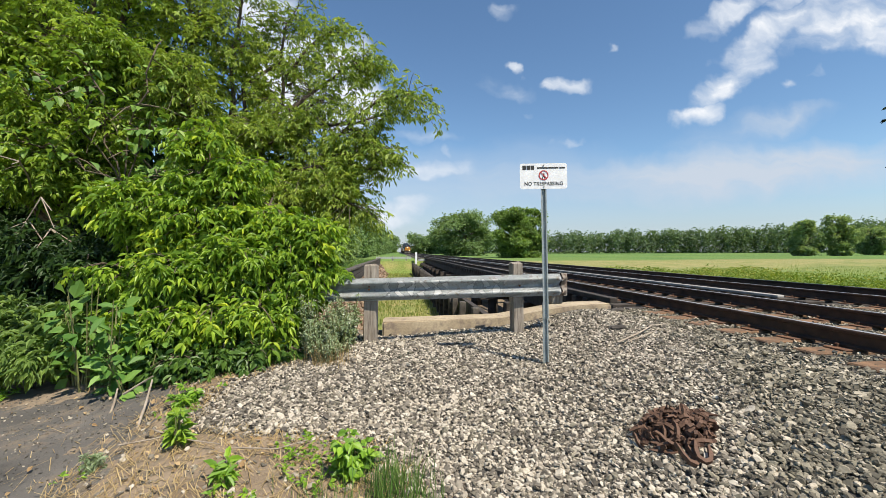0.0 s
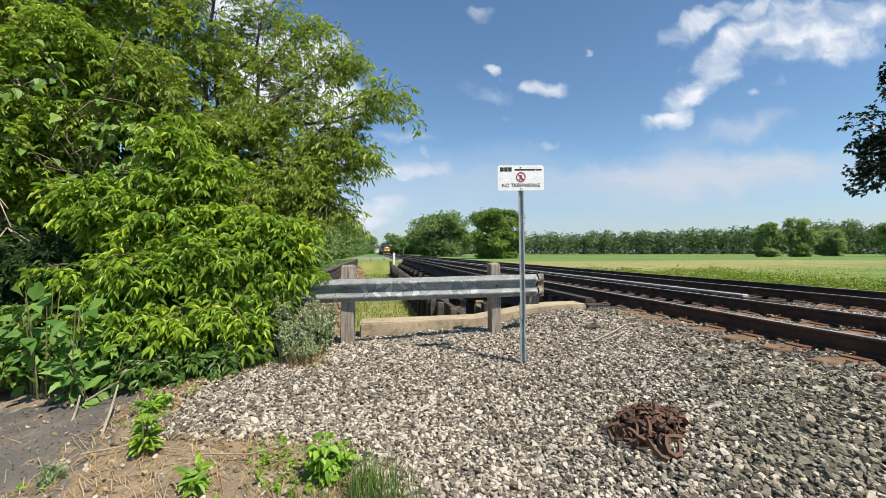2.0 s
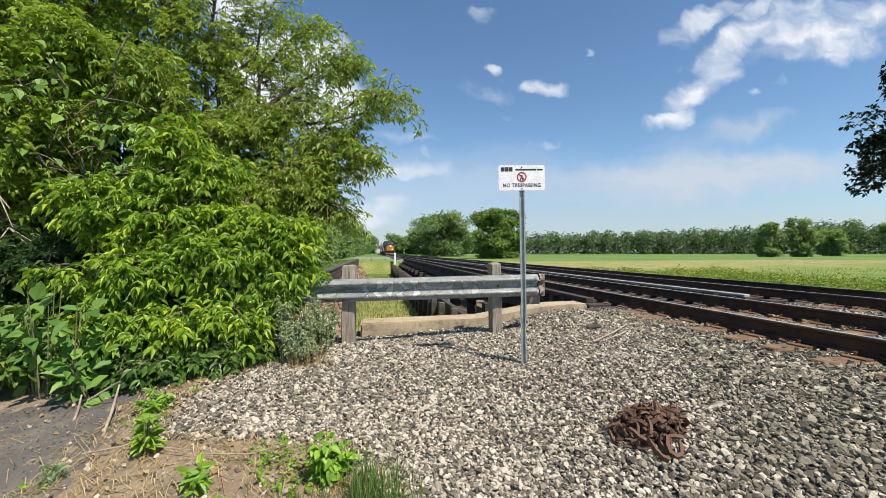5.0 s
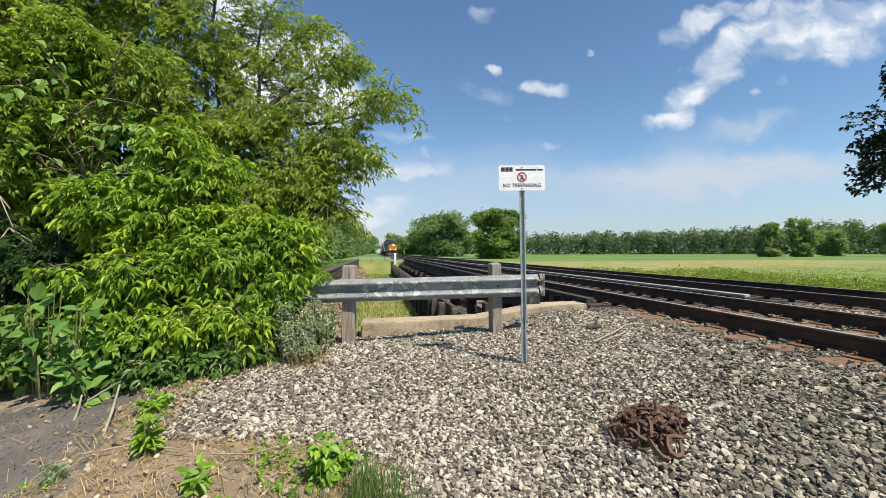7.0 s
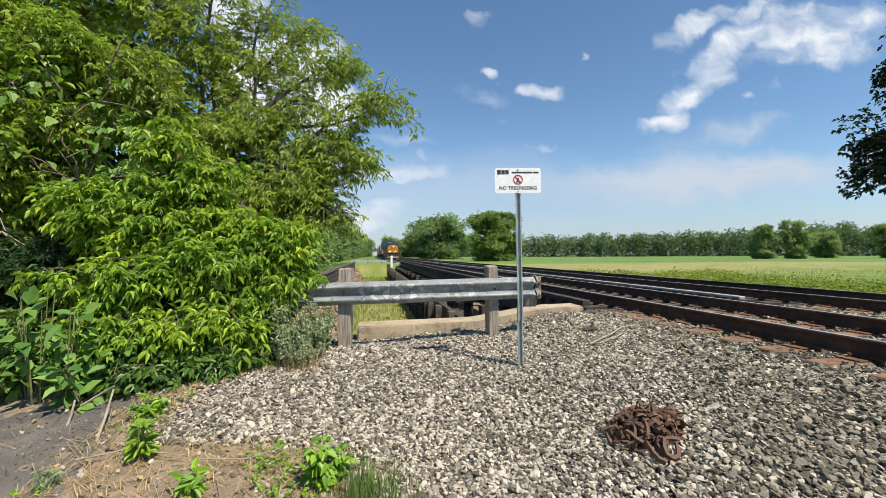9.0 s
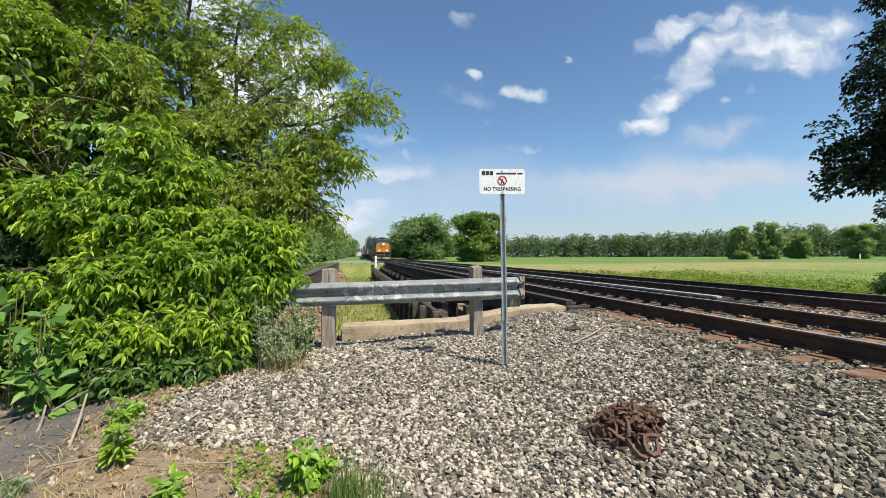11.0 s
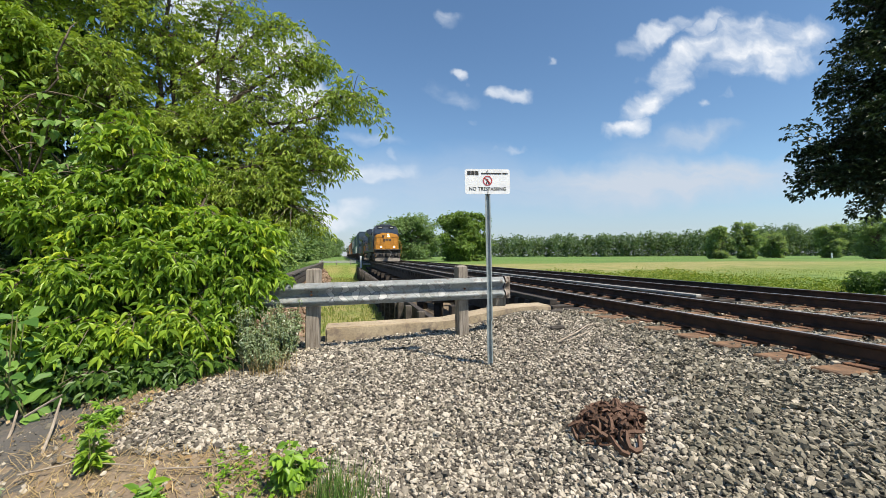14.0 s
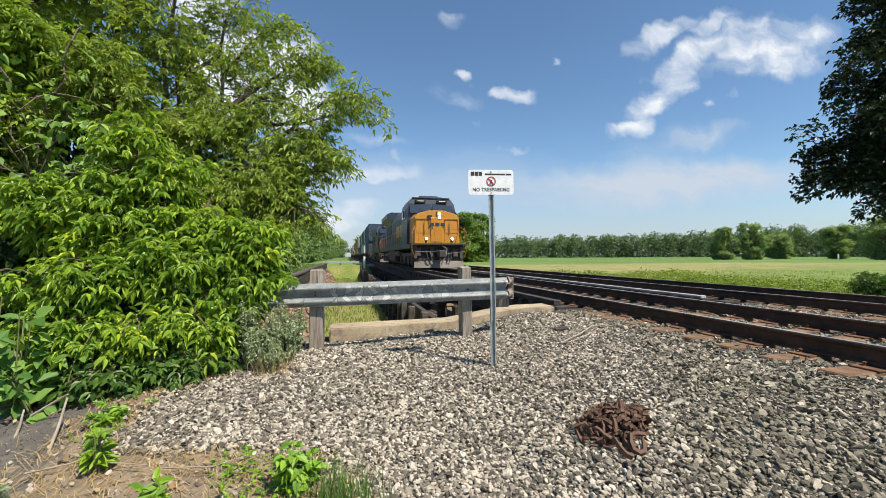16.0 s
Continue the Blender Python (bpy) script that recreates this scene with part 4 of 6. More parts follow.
def leaf_sprays(r, at, out, length=0.20, leaflets=5, size=0.085, ratio=0.36, droop=0.8, fold=0.18, shaped=False, stray=0.33):
    """Compound leaves: leaflets in pairs along a drooping stalk. Returns verts and triangles."""
    n = len(at)
    d = out + 0.55 * r.standard_normal((n, 3))
    d[:, 2] -= 0.25 * droop
    d /= np.linalg.norm(d, axis=1)[:, None]
    up = np.array([0, 0, 1.0])
    side = np.cross(d, up)
    side /= np.linalg.norm(side, axis=1)[:, None] + 1e-6
    scale = r.uniform(0.65, 1.25, n)[:, None]
    verts = []
    for k in range(leaflets):
        pair = (k + 1) // 2
        s = 0 if k == 0 else (1 if k % 2 else -1)
        t = 1.0 if k == 0 else 0.92 - 0.30 * (pair - 1)
        base = at + d * length * scale * t
        base[:, 2] -= (droop * length * 0.5 * t * t * scale)[:, 0]
        ld = d * (0.9 if k == 0 else 0.45) + side * s * 0.85 + 0.3 * r.standard_normal((n, 3))
        ld[:, 2] -= droop * r.uniform(0.3, 1.1, n)
        ld /= np.linalg.norm(ld, axis=1)[:, None]
        ls = np.cross(ld, LEAF_FACE + stray * r.standard_normal((n, 3)))
        ls /= np.linalg.norm(ls, axis=1)[:, None] + 1e-6
        nz = np.cross(ls, ld)
        L = size * scale * r.uniform(0.75, 1.25, n)[:, None]
        tip = base + ld * L
        tip[:, 2] -= 0.14 * L[:, 0]
        if shaped:
            a, b, w = base + ld * L * 0.28 + nz * L * fold * 0.8, base + ld * L * 0.62 + nz * L * fold * 0.8, ls * L * ratio * 0.5
            verts.append(np.stack([base, a - w * 0.9, b - w * 0.72, tip, b + w * 0.72, a + w * 0.9], 1))
        else:
            mid = base + ld * L * 0.45 + nz * L * fold
            verts.append(np.stack([base, mid - ls * L * ratio * 0.5, tip, mid + ls * L * ratio * 0.5], 1))
    k = 6 if shaped else 4
    v = np.concatenate(verts).reshape(-1, k, 3)
    tri = [(0, 1, 2), (0, 2, 3), (0, 3, 4), (0, 4, 5)] if shaped else [(0, 1, 2), (0, 2, 3)]
    f = np.array(tri)[None] + k * np.arange(len(v))[:, None, None]
    return v.reshape(-1, 3), f.reshape(-1, 3)


def clump_points(r, clumps, count):
    """Points in balls (x, y, z, radius), denser to the outside, with their outward directions."""
    c = np.array([k[:3] for k in clumps], float)
    rad = np.array([k[3] for k in clumps], float)
    w = rad ** 2.2
    pick = r.choice(len(c), count, p=w / w.sum())
    d = r.standard_normal((count, 3))
    d /= np.linalg.norm(d, axis=1)[:, None]
    d[:, 2] = np.where(d[:, 2] < -0.5, -0.5 * d[:, 2], d[:, 2])
    # the surface of a clump is broken up by lobes
    lobes = 0.72 + 0.28 * np.sin(d[:, 0] * 7 + pick) * np.sin(d[:, 1] * 6 + 2 * pick) + 0.18 * np.sin(d[:, 2] * 9 + 3 * pick)
    q = (r.random(count) ** 0.42 * lobes)[:, None]
    return c[pick] + d * rad[pick][:, None] * q * np.array([1, 1, 0.82]), d


def limb_path(a, b, r, lift=0.25, n=6):
    a, b = Vector(a), Vector(b)
    out = []
    for i in range(n + 1):
        s = i / n
        p = a.lerp(b, s)
        p.z += lift * (b - a).length * math.sin(math.pi * s) * 0.5
        k = 0.06 * (b - a).length * math.sin(math.pi * s)
        out.append(p + Vector((r.uniform(-k, k), r.uniform(-k, k), r.uniform(-k, k))))
    return out


def twig_points(r, pts, fans, leaves, reach, sag, wood):
    """Leaf places on flat fans of twigs that spring from a limb, with their outward directions."""
    at, out = [], []
    along = (pts[-1] - pts[0]).normalized()
    for k in range(fans):
        i = (0.25 + 0.75 * r.random() ** 0.6) * (len(pts) - 1)
        m = min(int(i), len(pts) - 2)
        p = pts[m].lerp(pts[m + 1], i - m)
        d = (Vector((r.gauss(0, 1), r.gauss(0, 1), r.gauss(0.05, 0.45))).normalized() * 0.9 + along * 0.6).normalized()
        side = d.cross(Vector((r.gauss(0, 0.25), r.gauss(0, 0.25), 1))).normalized()
        L = reach * r.uniform(0.55, 1.2)
        for spread in (-0.62, 0.0, 0.62):
            e = (d + side * spread * r.uniform(0.7, 1.2)) * L * (1.0 if spread == 0 else 0.8)
            q = [p + e * s - Vector((0, 0, sag * L * s * s)) for s in (0, 0.35, 0.7, 1.0)]
            tube(wood, q, 0.008, 0.003, 4)
            for j in range(leaves // 3):
                s = 0.38 + 0.62 * (j + r.random()) / (leaves // 3)
                n = 0 if s < 0.35 else 1 if s < 0.7 else 2
                at.append(q[n].lerp(q[n + 1], (s - (0, 0.35, 0.7)[n]) / (0.35, 0.35, 0.3)[n]))
                out.append(e.normalized() * 0.6 + side * (0.7 if j % 2 else -0.7) - Vector((0, 0, 0.25)))
    return at, out


def broadleaf(name, base, fork, tips, label, category, leaf, count, seed, trunk_r=0.12, ball=0.6, scatter=1.1, reach=0.0, sag=0.35, gaps=(), **leaf_args):
    """A tree or bush: trunk, limbs to the tips, and a crown of leaves round the outer part of each limb."""
    r, nr = random.Random(seed), np.random.default_rng(seed)
    t = thing(name, base, label, category)
    wood, clumps, on_twigs, twig_out = bmesh.new(), [], [], []
    fork = Vector(fork)
    o = Vector(base)
    tube(wood, [p - o for p in limb_path(base, fork, r, 0.0, 5)], trunk_r, trunk_r * 0.75, 8)
    for x, y, z in tips:
        tip = Vector((x, y, z))
        pts = limb_path(fork, tip, r, 0.18)
        tube(wood, [p - o for p in pts], trunk_r * 0.42, 0.012, 6)
        if reach:
            a, b = twig_points(r, [p - o for p in pts], int(count / len(tips) / 24 * r.uniform(0.75, 1.25)), 24, reach, sag, wood)
            on_twigs += a
            twig_out += b
            continue
        for s, k in ((0.55, 0.8), (0.78, 0.95), (0.97, 0.85)):
            i = s * (len(pts) - 1)
            p = pts[int(i)].lerp(pts[min(int(i) + 1, len(pts) - 1)], i % 1) - o
            clumps.append((p.x, p.y, p.z, ball * k * r.uniform(0.8, 1.2)))
            for j in range(2):
                e = p + Vector((r.uniform(-1, 1), r.uniform(-1, 1), r.uniform(-0.6, 0.6))) * ball * scatter
                tube(wood, [p, p.lerp(e, 0.5) + Vector((0, 0, 0.06)), e], 0.014, 0.004, 4)
                clumps.append((e.x, e.y, e.z, ball * 0.42 * r.uniform(0.6, 1.3)))
    part("trunk", wood, M["bark"], t)
    at, out = (np.array(on_twigs), np.array(twig_out)) if reach else clump_points(nr, clumps, count=count)
    keep = at[:, 2] > (0.05 if o.z > -0.5 else -9)
    for x, y, z, gap in gaps:                                            # holes in the crown
        keep &= (np.linalg.norm(at + np.array(o) - (x, y, z), axis=1) > gap) | (nr.random(len(at)) < 0.25)
    v, f = leaf_sprays(nr, at[keep], out[keep], **leaf_args)
    part("crown", mesh_from("crown", v, f, leaf), None, t)
    return t


def build_near_trees():
    broadleaf("maple_tree", (-3.9, 8.6, 0.3), (-3.6, 8.4, 2.3),
              [(0.25, 7.6, 4.5), (-0.15, 7.45, 3.45), (-0.6, 8.0, 5.3), (-1.25, 8.3, 6.0), (-2.0, 8.6, 6.6), (-0.8, 7.3, 2.45), (-1.4, 7.5, 3.1),
               (-1.5, 8.0, 4.5), (-2.4, 7.7, 3.8), (-3.0, 8.3, 5.8), (-3.6, 7.4, 4.7), (-3.8, 7.9, 6.2), (-2.2, 7.5, 2.8), (-3.0, 7.2, 3.0), (-2.8, 8.3, 7.6),
               (-0.5, 7.6, 3.1), (-0.3, 7.6, 4.1), (-1.0, 7.5, 2.75)],
              "tall green box-elder maple overhanging the guard rail", "tree", M["maple_dark"], 12800, 3, 0.16, reach=0.72,
              gaps=((-2.4, 8.0, 6.0, 0.45), (-2.3, 7.2, 5.6, 0.35), (-1.9, 8.0, 4.75, 0.55), (-1.75, 7.3, 4.4, 0.4), (-1.1, 8.0, 5.27, 0.35), (-1.2, 8.0, 4.2, 0.5), (-2.4, 8.0, 3.7, 0.35)),
               size=0.092, length=0.16, droop=0.7, ratio=0.34, shaped=True, stray=0.55)
    broadleaf("maple_tree", (-6.2, 8.4, 0.2), (-5.9, 8.0, 2.0),
              [(-4.7, 7.3, 5.2), (-4.5, 7.0, 3.8), (-5.5, 7.1, 5.3), (-5.45, 6.8, 3.9), (-5.2, 6.9, 3.0), (-4.3, 7.5, 6.8), (-6.6, 7.0, 5.6), (-6.8, 6.8, 4.2),
               (-6.2, 7.2, 6.9), (-7.4, 7.2, 5.0), (-7.6, 7.2, 3.3), (-5.2, 8.0, 7.6), (-8.3, 7.6, 6.2)],
              "dense green maple behind the bushes with bare lower twigs", "tree", M["maple"], 10500, 4, 0.18, reach=0.85, gaps=((-4.1, 6.9, 3.35, 0.6), (-4.6, 6.6, 3.0, 0.5), (-4.5, 6.3, 3.4, 0.4)), size=0.098, length=0.18, droop=0.7, ratio=0.38, shaped=True, stray=0.55)
    broadleaf("bush", (-2.2, 5.35, 0.25), (-2.1, 5.3, 0.75),
              [(-3.1, 5.3, 2.1), (-2.06, 5.5, 2.4), (-2.4, 5.2, 2.05), (-2.5, 4.85, 1.5), (-1.8, 4.95, 1.65), (-1.5, 5.35, 1.85), (-1.25, 5.4, 1.6),
               (-1.25, 5.3, 1.2), (-1.6, 5.0, 1.35), (-2.0, 4.75, 1.0), (-2.8, 4.85, 1.05), (-1.55, 4.85, 1.0), (-2.3, 4.7, 1.0), (-1.4, 5.15, 1.05),
               (-3.2, 5.1, 1.45), (-2.35, 5.4, 3.1), (-2.0, 5.5, 2.75), (-3.3, 5.4, 2.4), (-2.7, 5.3, 2.5), (-1.6, 5.5, 2.3), (-0.92, 5.35, 1.75), (-0.97, 5.3, 1.45), (-1.1, 5.35, 2.0)],
              "bright yellow-green box-elder bush at the gravel's edge", "bush", M["bush"], 9700, 5, 0.05, reach=0.42, sag=0.5, size=0.092, length=0.14, droop=0.9, ratio=0.39, shaped=True, stray=0.5)
    broadleaf("grape_vine", (-4.3, 7.0, 0.3), (-4.3, 7.0, 2.6),
              [(-4.6, 6.6, 4.4), (-3.7, 6.7, 4.6), (-3.6, 6.6, 3.5), (-5.2, 6.5, 4.2), (-3.2, 6.6, 2.9), (-5.4, 6.5, 3.2)],
              "wild grape vine with broad pale leaves climbing the maple", "vine", M["vine_leaf"], 330, 14, 0.03, 0.36, scatter=1.9, size=0.125, length=0.05, leaflets=1, droop=0.7, ratio=0.95, shaped=True)
    # darker shoots: the shaded hollows under the bush are put into their leaf colour
    broadleaf("bush", (-2.0, 4.75, 0.25), (-2.0, 4.75, 0.4),
              [(-1.5, 4.62, 0.55), (-2.2, 4.4, 0.55), (-1.75, 4.5, 0.45), (-2.7, 4.5, 0.6), (-1.2, 4.85, 0.5), (-2.5, 4.35, 0.4)],
              "dark green shoots and broad leaves at the bush's foot, shade put into their colour", "bush", M["foot_leaf"], 1500, 15, 0.02, reach=0.28, size=0.085, length=0.10, leaflets=3, ratio=0.5, droop=0.7, shaped=True, stray=0.6)
    # undergrowth darkened by its leaf colour to stand for shade below the trees
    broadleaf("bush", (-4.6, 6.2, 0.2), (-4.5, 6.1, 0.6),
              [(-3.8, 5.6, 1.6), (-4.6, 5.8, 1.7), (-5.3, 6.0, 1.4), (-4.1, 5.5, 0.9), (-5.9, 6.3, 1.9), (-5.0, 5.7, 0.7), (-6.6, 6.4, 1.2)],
              "green undergrowth below the trees, shade put into its leaf colour", "bush", M["shade_leaf"], 5200, 6, 0.04, 0.42, size=0.10, length=0.18)
    broadleaf("bush", (-4.0, 5.0, 0.1), (-4.0, 5.0, 0.3),
              [(-3.6, 4.7, 0.55), (-4.3, 4.8, 0.5), (-4.9, 5.0, 0.6), (-5.4, 5.3, 0.75), (-4.5, 5.3, 0.9), (-3.7, 5.1, 0.85)],
              "low green weeds and saplings at the edge of the wood", "bush", M["mid_leaf"], 2600, 7, 0.02, 0.26, size=0.09, length=0.12, shaped=True)
    # woods added close behind to hold back the sky; deep shade is in their colour
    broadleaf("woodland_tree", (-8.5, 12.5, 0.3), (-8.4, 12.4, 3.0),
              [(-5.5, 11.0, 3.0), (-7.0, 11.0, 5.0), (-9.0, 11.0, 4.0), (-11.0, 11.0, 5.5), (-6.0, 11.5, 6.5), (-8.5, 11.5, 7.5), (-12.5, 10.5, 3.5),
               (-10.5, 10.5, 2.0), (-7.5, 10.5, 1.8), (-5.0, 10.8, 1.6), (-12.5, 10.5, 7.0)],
              "backing woodland tree with shade put into its dark leaves", "tree", M["shade_leaf"], 9500, 8, 0.2, 1.25, size=0.24, length=0.4)
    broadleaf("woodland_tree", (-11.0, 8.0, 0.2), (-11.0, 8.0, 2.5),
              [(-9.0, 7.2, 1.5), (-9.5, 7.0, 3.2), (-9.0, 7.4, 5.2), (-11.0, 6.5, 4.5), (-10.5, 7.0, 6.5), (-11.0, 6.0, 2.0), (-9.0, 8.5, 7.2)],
              "backing woodland tree at the path's edge, shade put into its dark leaves", "tree", M["shade_leaf"], 6500, 9, 0.18, 1.1, size=0.2, length=0.34)
    # this crown's shaded underside comes from its near-black leaf colour
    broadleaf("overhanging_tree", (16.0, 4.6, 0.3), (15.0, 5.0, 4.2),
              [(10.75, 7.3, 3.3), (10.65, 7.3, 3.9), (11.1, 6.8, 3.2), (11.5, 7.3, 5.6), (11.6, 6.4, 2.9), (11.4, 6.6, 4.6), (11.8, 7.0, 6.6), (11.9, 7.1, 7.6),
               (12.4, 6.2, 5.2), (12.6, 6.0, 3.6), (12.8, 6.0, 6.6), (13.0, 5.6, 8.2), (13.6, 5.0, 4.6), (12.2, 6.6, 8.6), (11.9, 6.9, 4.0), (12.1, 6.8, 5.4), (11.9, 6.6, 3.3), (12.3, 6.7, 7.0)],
              "leafy tree overhanging the far side of the tracks, backlit shade put into its colour", "tree", M["shade_black_leaf"], 27000, 10, 0.28, 0.62, scatter=1.25, leaflets=3, size=0.10, length=0.16, droop=0.4, ratio=0.6)


build_near_trees()


def distant_tree(at, height, width, seed, label, leaf="far_leaf", count=3600, leaf_size=0.6, skirt=0.02):
    r, nr = random.Random(seed), np.random.default_rng(seed)
    t = thing("field_tree", at, label, "tree")
    wood, clumps = bmesh.new(), []
    tube(wood, [(0, 0, -0.3), (0.1, 0, height * 0.25), (0.0, 0.1, height * 0.6)], height * 0.028, height * 0.012, 7)
    for k in range(64):
        z = height * (skirt + (0.86 - skirt) * r.random())
        s = math.sin(math.pi * min(1, max(0.05, z / height)) ** 0.9) ** 0.45
        a, q = r.uniform(0, 2 * math.pi), width * 0.5 * (0.25 + 0.62 * r.random()) * (0.35 + 0.65 * s)
        p = (q * math.cos(a), q * math.sin(a), z)
        clumps.append((*p, width * r.uniform(0.12, 0.20)))
        tube(wood, [(0, 0, min(z * 0.7, height * 0.55)), (p[0] * 0.5, p[1] * 0.5, z * 0.9), p], height * 0.01, height * 0.003, 4)
    part("trunk", wood, M["bark"], t)
    at2, out = clump_points(nr, clumps, count=count)
    v, f = leaf_sprays(nr, at2, out, length=leaf_size * 0.6, leaflets=3, size=leaf_size, ratio=0.75, droop=0.4)
    part("crown", mesh_from("crown", v, f, M[leaf]), None, t)


def build_far_trees():
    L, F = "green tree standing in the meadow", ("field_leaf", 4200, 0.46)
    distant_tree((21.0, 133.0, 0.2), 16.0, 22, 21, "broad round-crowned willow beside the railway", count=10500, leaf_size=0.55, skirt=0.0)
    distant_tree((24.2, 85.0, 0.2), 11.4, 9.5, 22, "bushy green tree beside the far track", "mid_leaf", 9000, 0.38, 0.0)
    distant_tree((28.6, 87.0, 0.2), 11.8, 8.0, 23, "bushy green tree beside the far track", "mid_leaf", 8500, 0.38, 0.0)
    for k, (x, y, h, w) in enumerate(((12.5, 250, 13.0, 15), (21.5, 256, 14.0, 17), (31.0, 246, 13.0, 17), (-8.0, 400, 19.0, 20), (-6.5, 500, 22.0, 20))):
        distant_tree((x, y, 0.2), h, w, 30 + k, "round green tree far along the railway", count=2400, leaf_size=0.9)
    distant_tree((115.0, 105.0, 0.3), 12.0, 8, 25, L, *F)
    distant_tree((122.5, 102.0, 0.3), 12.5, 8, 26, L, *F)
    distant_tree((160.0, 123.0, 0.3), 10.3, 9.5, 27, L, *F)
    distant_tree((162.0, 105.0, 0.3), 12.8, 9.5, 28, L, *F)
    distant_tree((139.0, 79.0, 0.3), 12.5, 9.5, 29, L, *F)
    for i, (x, y, h, w) in enumerate(((-5.6, 13, 2.2, 3.6), (-5.2, 17, 2.3, 3.6), (-5.6, 22, 2.6, 4.4), (-5.6, 29, 3.0, 4.8), (-6.2, 38, 3.8, 5.5), (-8.0, 52, 5.6, 6), (-8.5, 66, 7.4, 7), (-8.5, 82, 8.2, 8), (-9.0, 100, 9.0, 9), (-9.0, 122, 10.0, 10),
                                      (-8.5, 150, 11.0, 11), (-9.5, 190, 13.0, 13), (-9.0, 240, 14.0, 14), (-10, 300, 15, 16))):
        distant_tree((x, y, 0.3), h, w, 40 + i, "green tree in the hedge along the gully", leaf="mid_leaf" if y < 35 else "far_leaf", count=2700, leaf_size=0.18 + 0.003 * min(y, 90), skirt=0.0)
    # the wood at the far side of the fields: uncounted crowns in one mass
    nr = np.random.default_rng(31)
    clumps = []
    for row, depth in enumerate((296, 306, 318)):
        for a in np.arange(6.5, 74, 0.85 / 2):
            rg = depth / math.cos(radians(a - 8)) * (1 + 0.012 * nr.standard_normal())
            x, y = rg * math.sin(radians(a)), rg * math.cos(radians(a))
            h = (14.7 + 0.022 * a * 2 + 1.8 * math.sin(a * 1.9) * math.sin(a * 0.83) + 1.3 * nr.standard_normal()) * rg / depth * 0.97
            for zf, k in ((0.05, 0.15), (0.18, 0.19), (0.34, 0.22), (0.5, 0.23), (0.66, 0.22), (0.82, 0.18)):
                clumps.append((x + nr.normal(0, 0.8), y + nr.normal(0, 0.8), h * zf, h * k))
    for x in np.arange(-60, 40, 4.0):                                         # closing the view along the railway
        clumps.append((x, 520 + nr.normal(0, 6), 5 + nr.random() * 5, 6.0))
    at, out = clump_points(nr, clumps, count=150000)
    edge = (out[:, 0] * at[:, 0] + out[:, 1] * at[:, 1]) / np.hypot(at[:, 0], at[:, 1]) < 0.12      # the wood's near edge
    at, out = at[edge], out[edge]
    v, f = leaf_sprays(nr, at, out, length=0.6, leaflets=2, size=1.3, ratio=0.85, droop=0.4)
    tagged(new("distant_woods", mesh_from("distant_woods", v, f, M["wood_leaf"])), "belt of woodland beyond the fields, distance haze mixed into its green", "woods", kind="stuff")


# wood green made paler and bluer: some distance haze is put into the leaves
M["wood_leaf"] = leaf_material("hazy_wood_leaf", (0.085, 0.145, 0.075), (0.165, 0.235, 0.115), gloss=0.85, through_light=0.4, patch=0.12)
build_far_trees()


# ---- grass and weeds ----
M["broad"] = leaf_material("broad_weed_leaf", (0.08, 0.185, 0.03), (0.19, 0.33, 0.06), gloss=0.6)
M["dry_leaf"] = leaf_material("dry_leaf", (0.34, 0.22, 0.11), (0.58, 0.43, 0.25), gloss=0.8)
M["tuft"] = leaf_material("tuft_blade", (0.07, 0.15, 0.03), (0.16, 0.26, 0.06))
M["petal"] = leaf_material("white_petal", (0.55, 0.57, 0.50), (0.78, 0.79, 0.74))
def blades(r, x, y, z, height, width, lean=0.35):
    n = len(x)
    a = r.uniform(0, 2 * math.pi, n)
    side = np.stack([np.cos(a), np.sin(a), np.zeros(n)], 1) * width[:, None]
    b = r.uniform(0, 2 * math.pi, n)
    bend = np.stack([np.cos(b), np.sin(b), np.zeros(n)], 1) * (height * lean * r.random(n))[:, None]
    p = np.stack([x, y, z], 1)
    up = np.stack([np.zeros(n), np.zeros(n), height], 1)
    v = np.stack([p - side, p + side, p + 0.55 * up + 0.3 * bend + 0.7 * side, p + 0.55 * up + 0.3 * bend - 0.7 * side, p + up + bend], 1)
    f = np.array([(0, 1, 2), (0, 2, 3), (3, 2, 4)])[None] + 5 * np.arange(n)[:, None, None]
    return v.reshape(-1, 3), f.reshape(-1, 3)


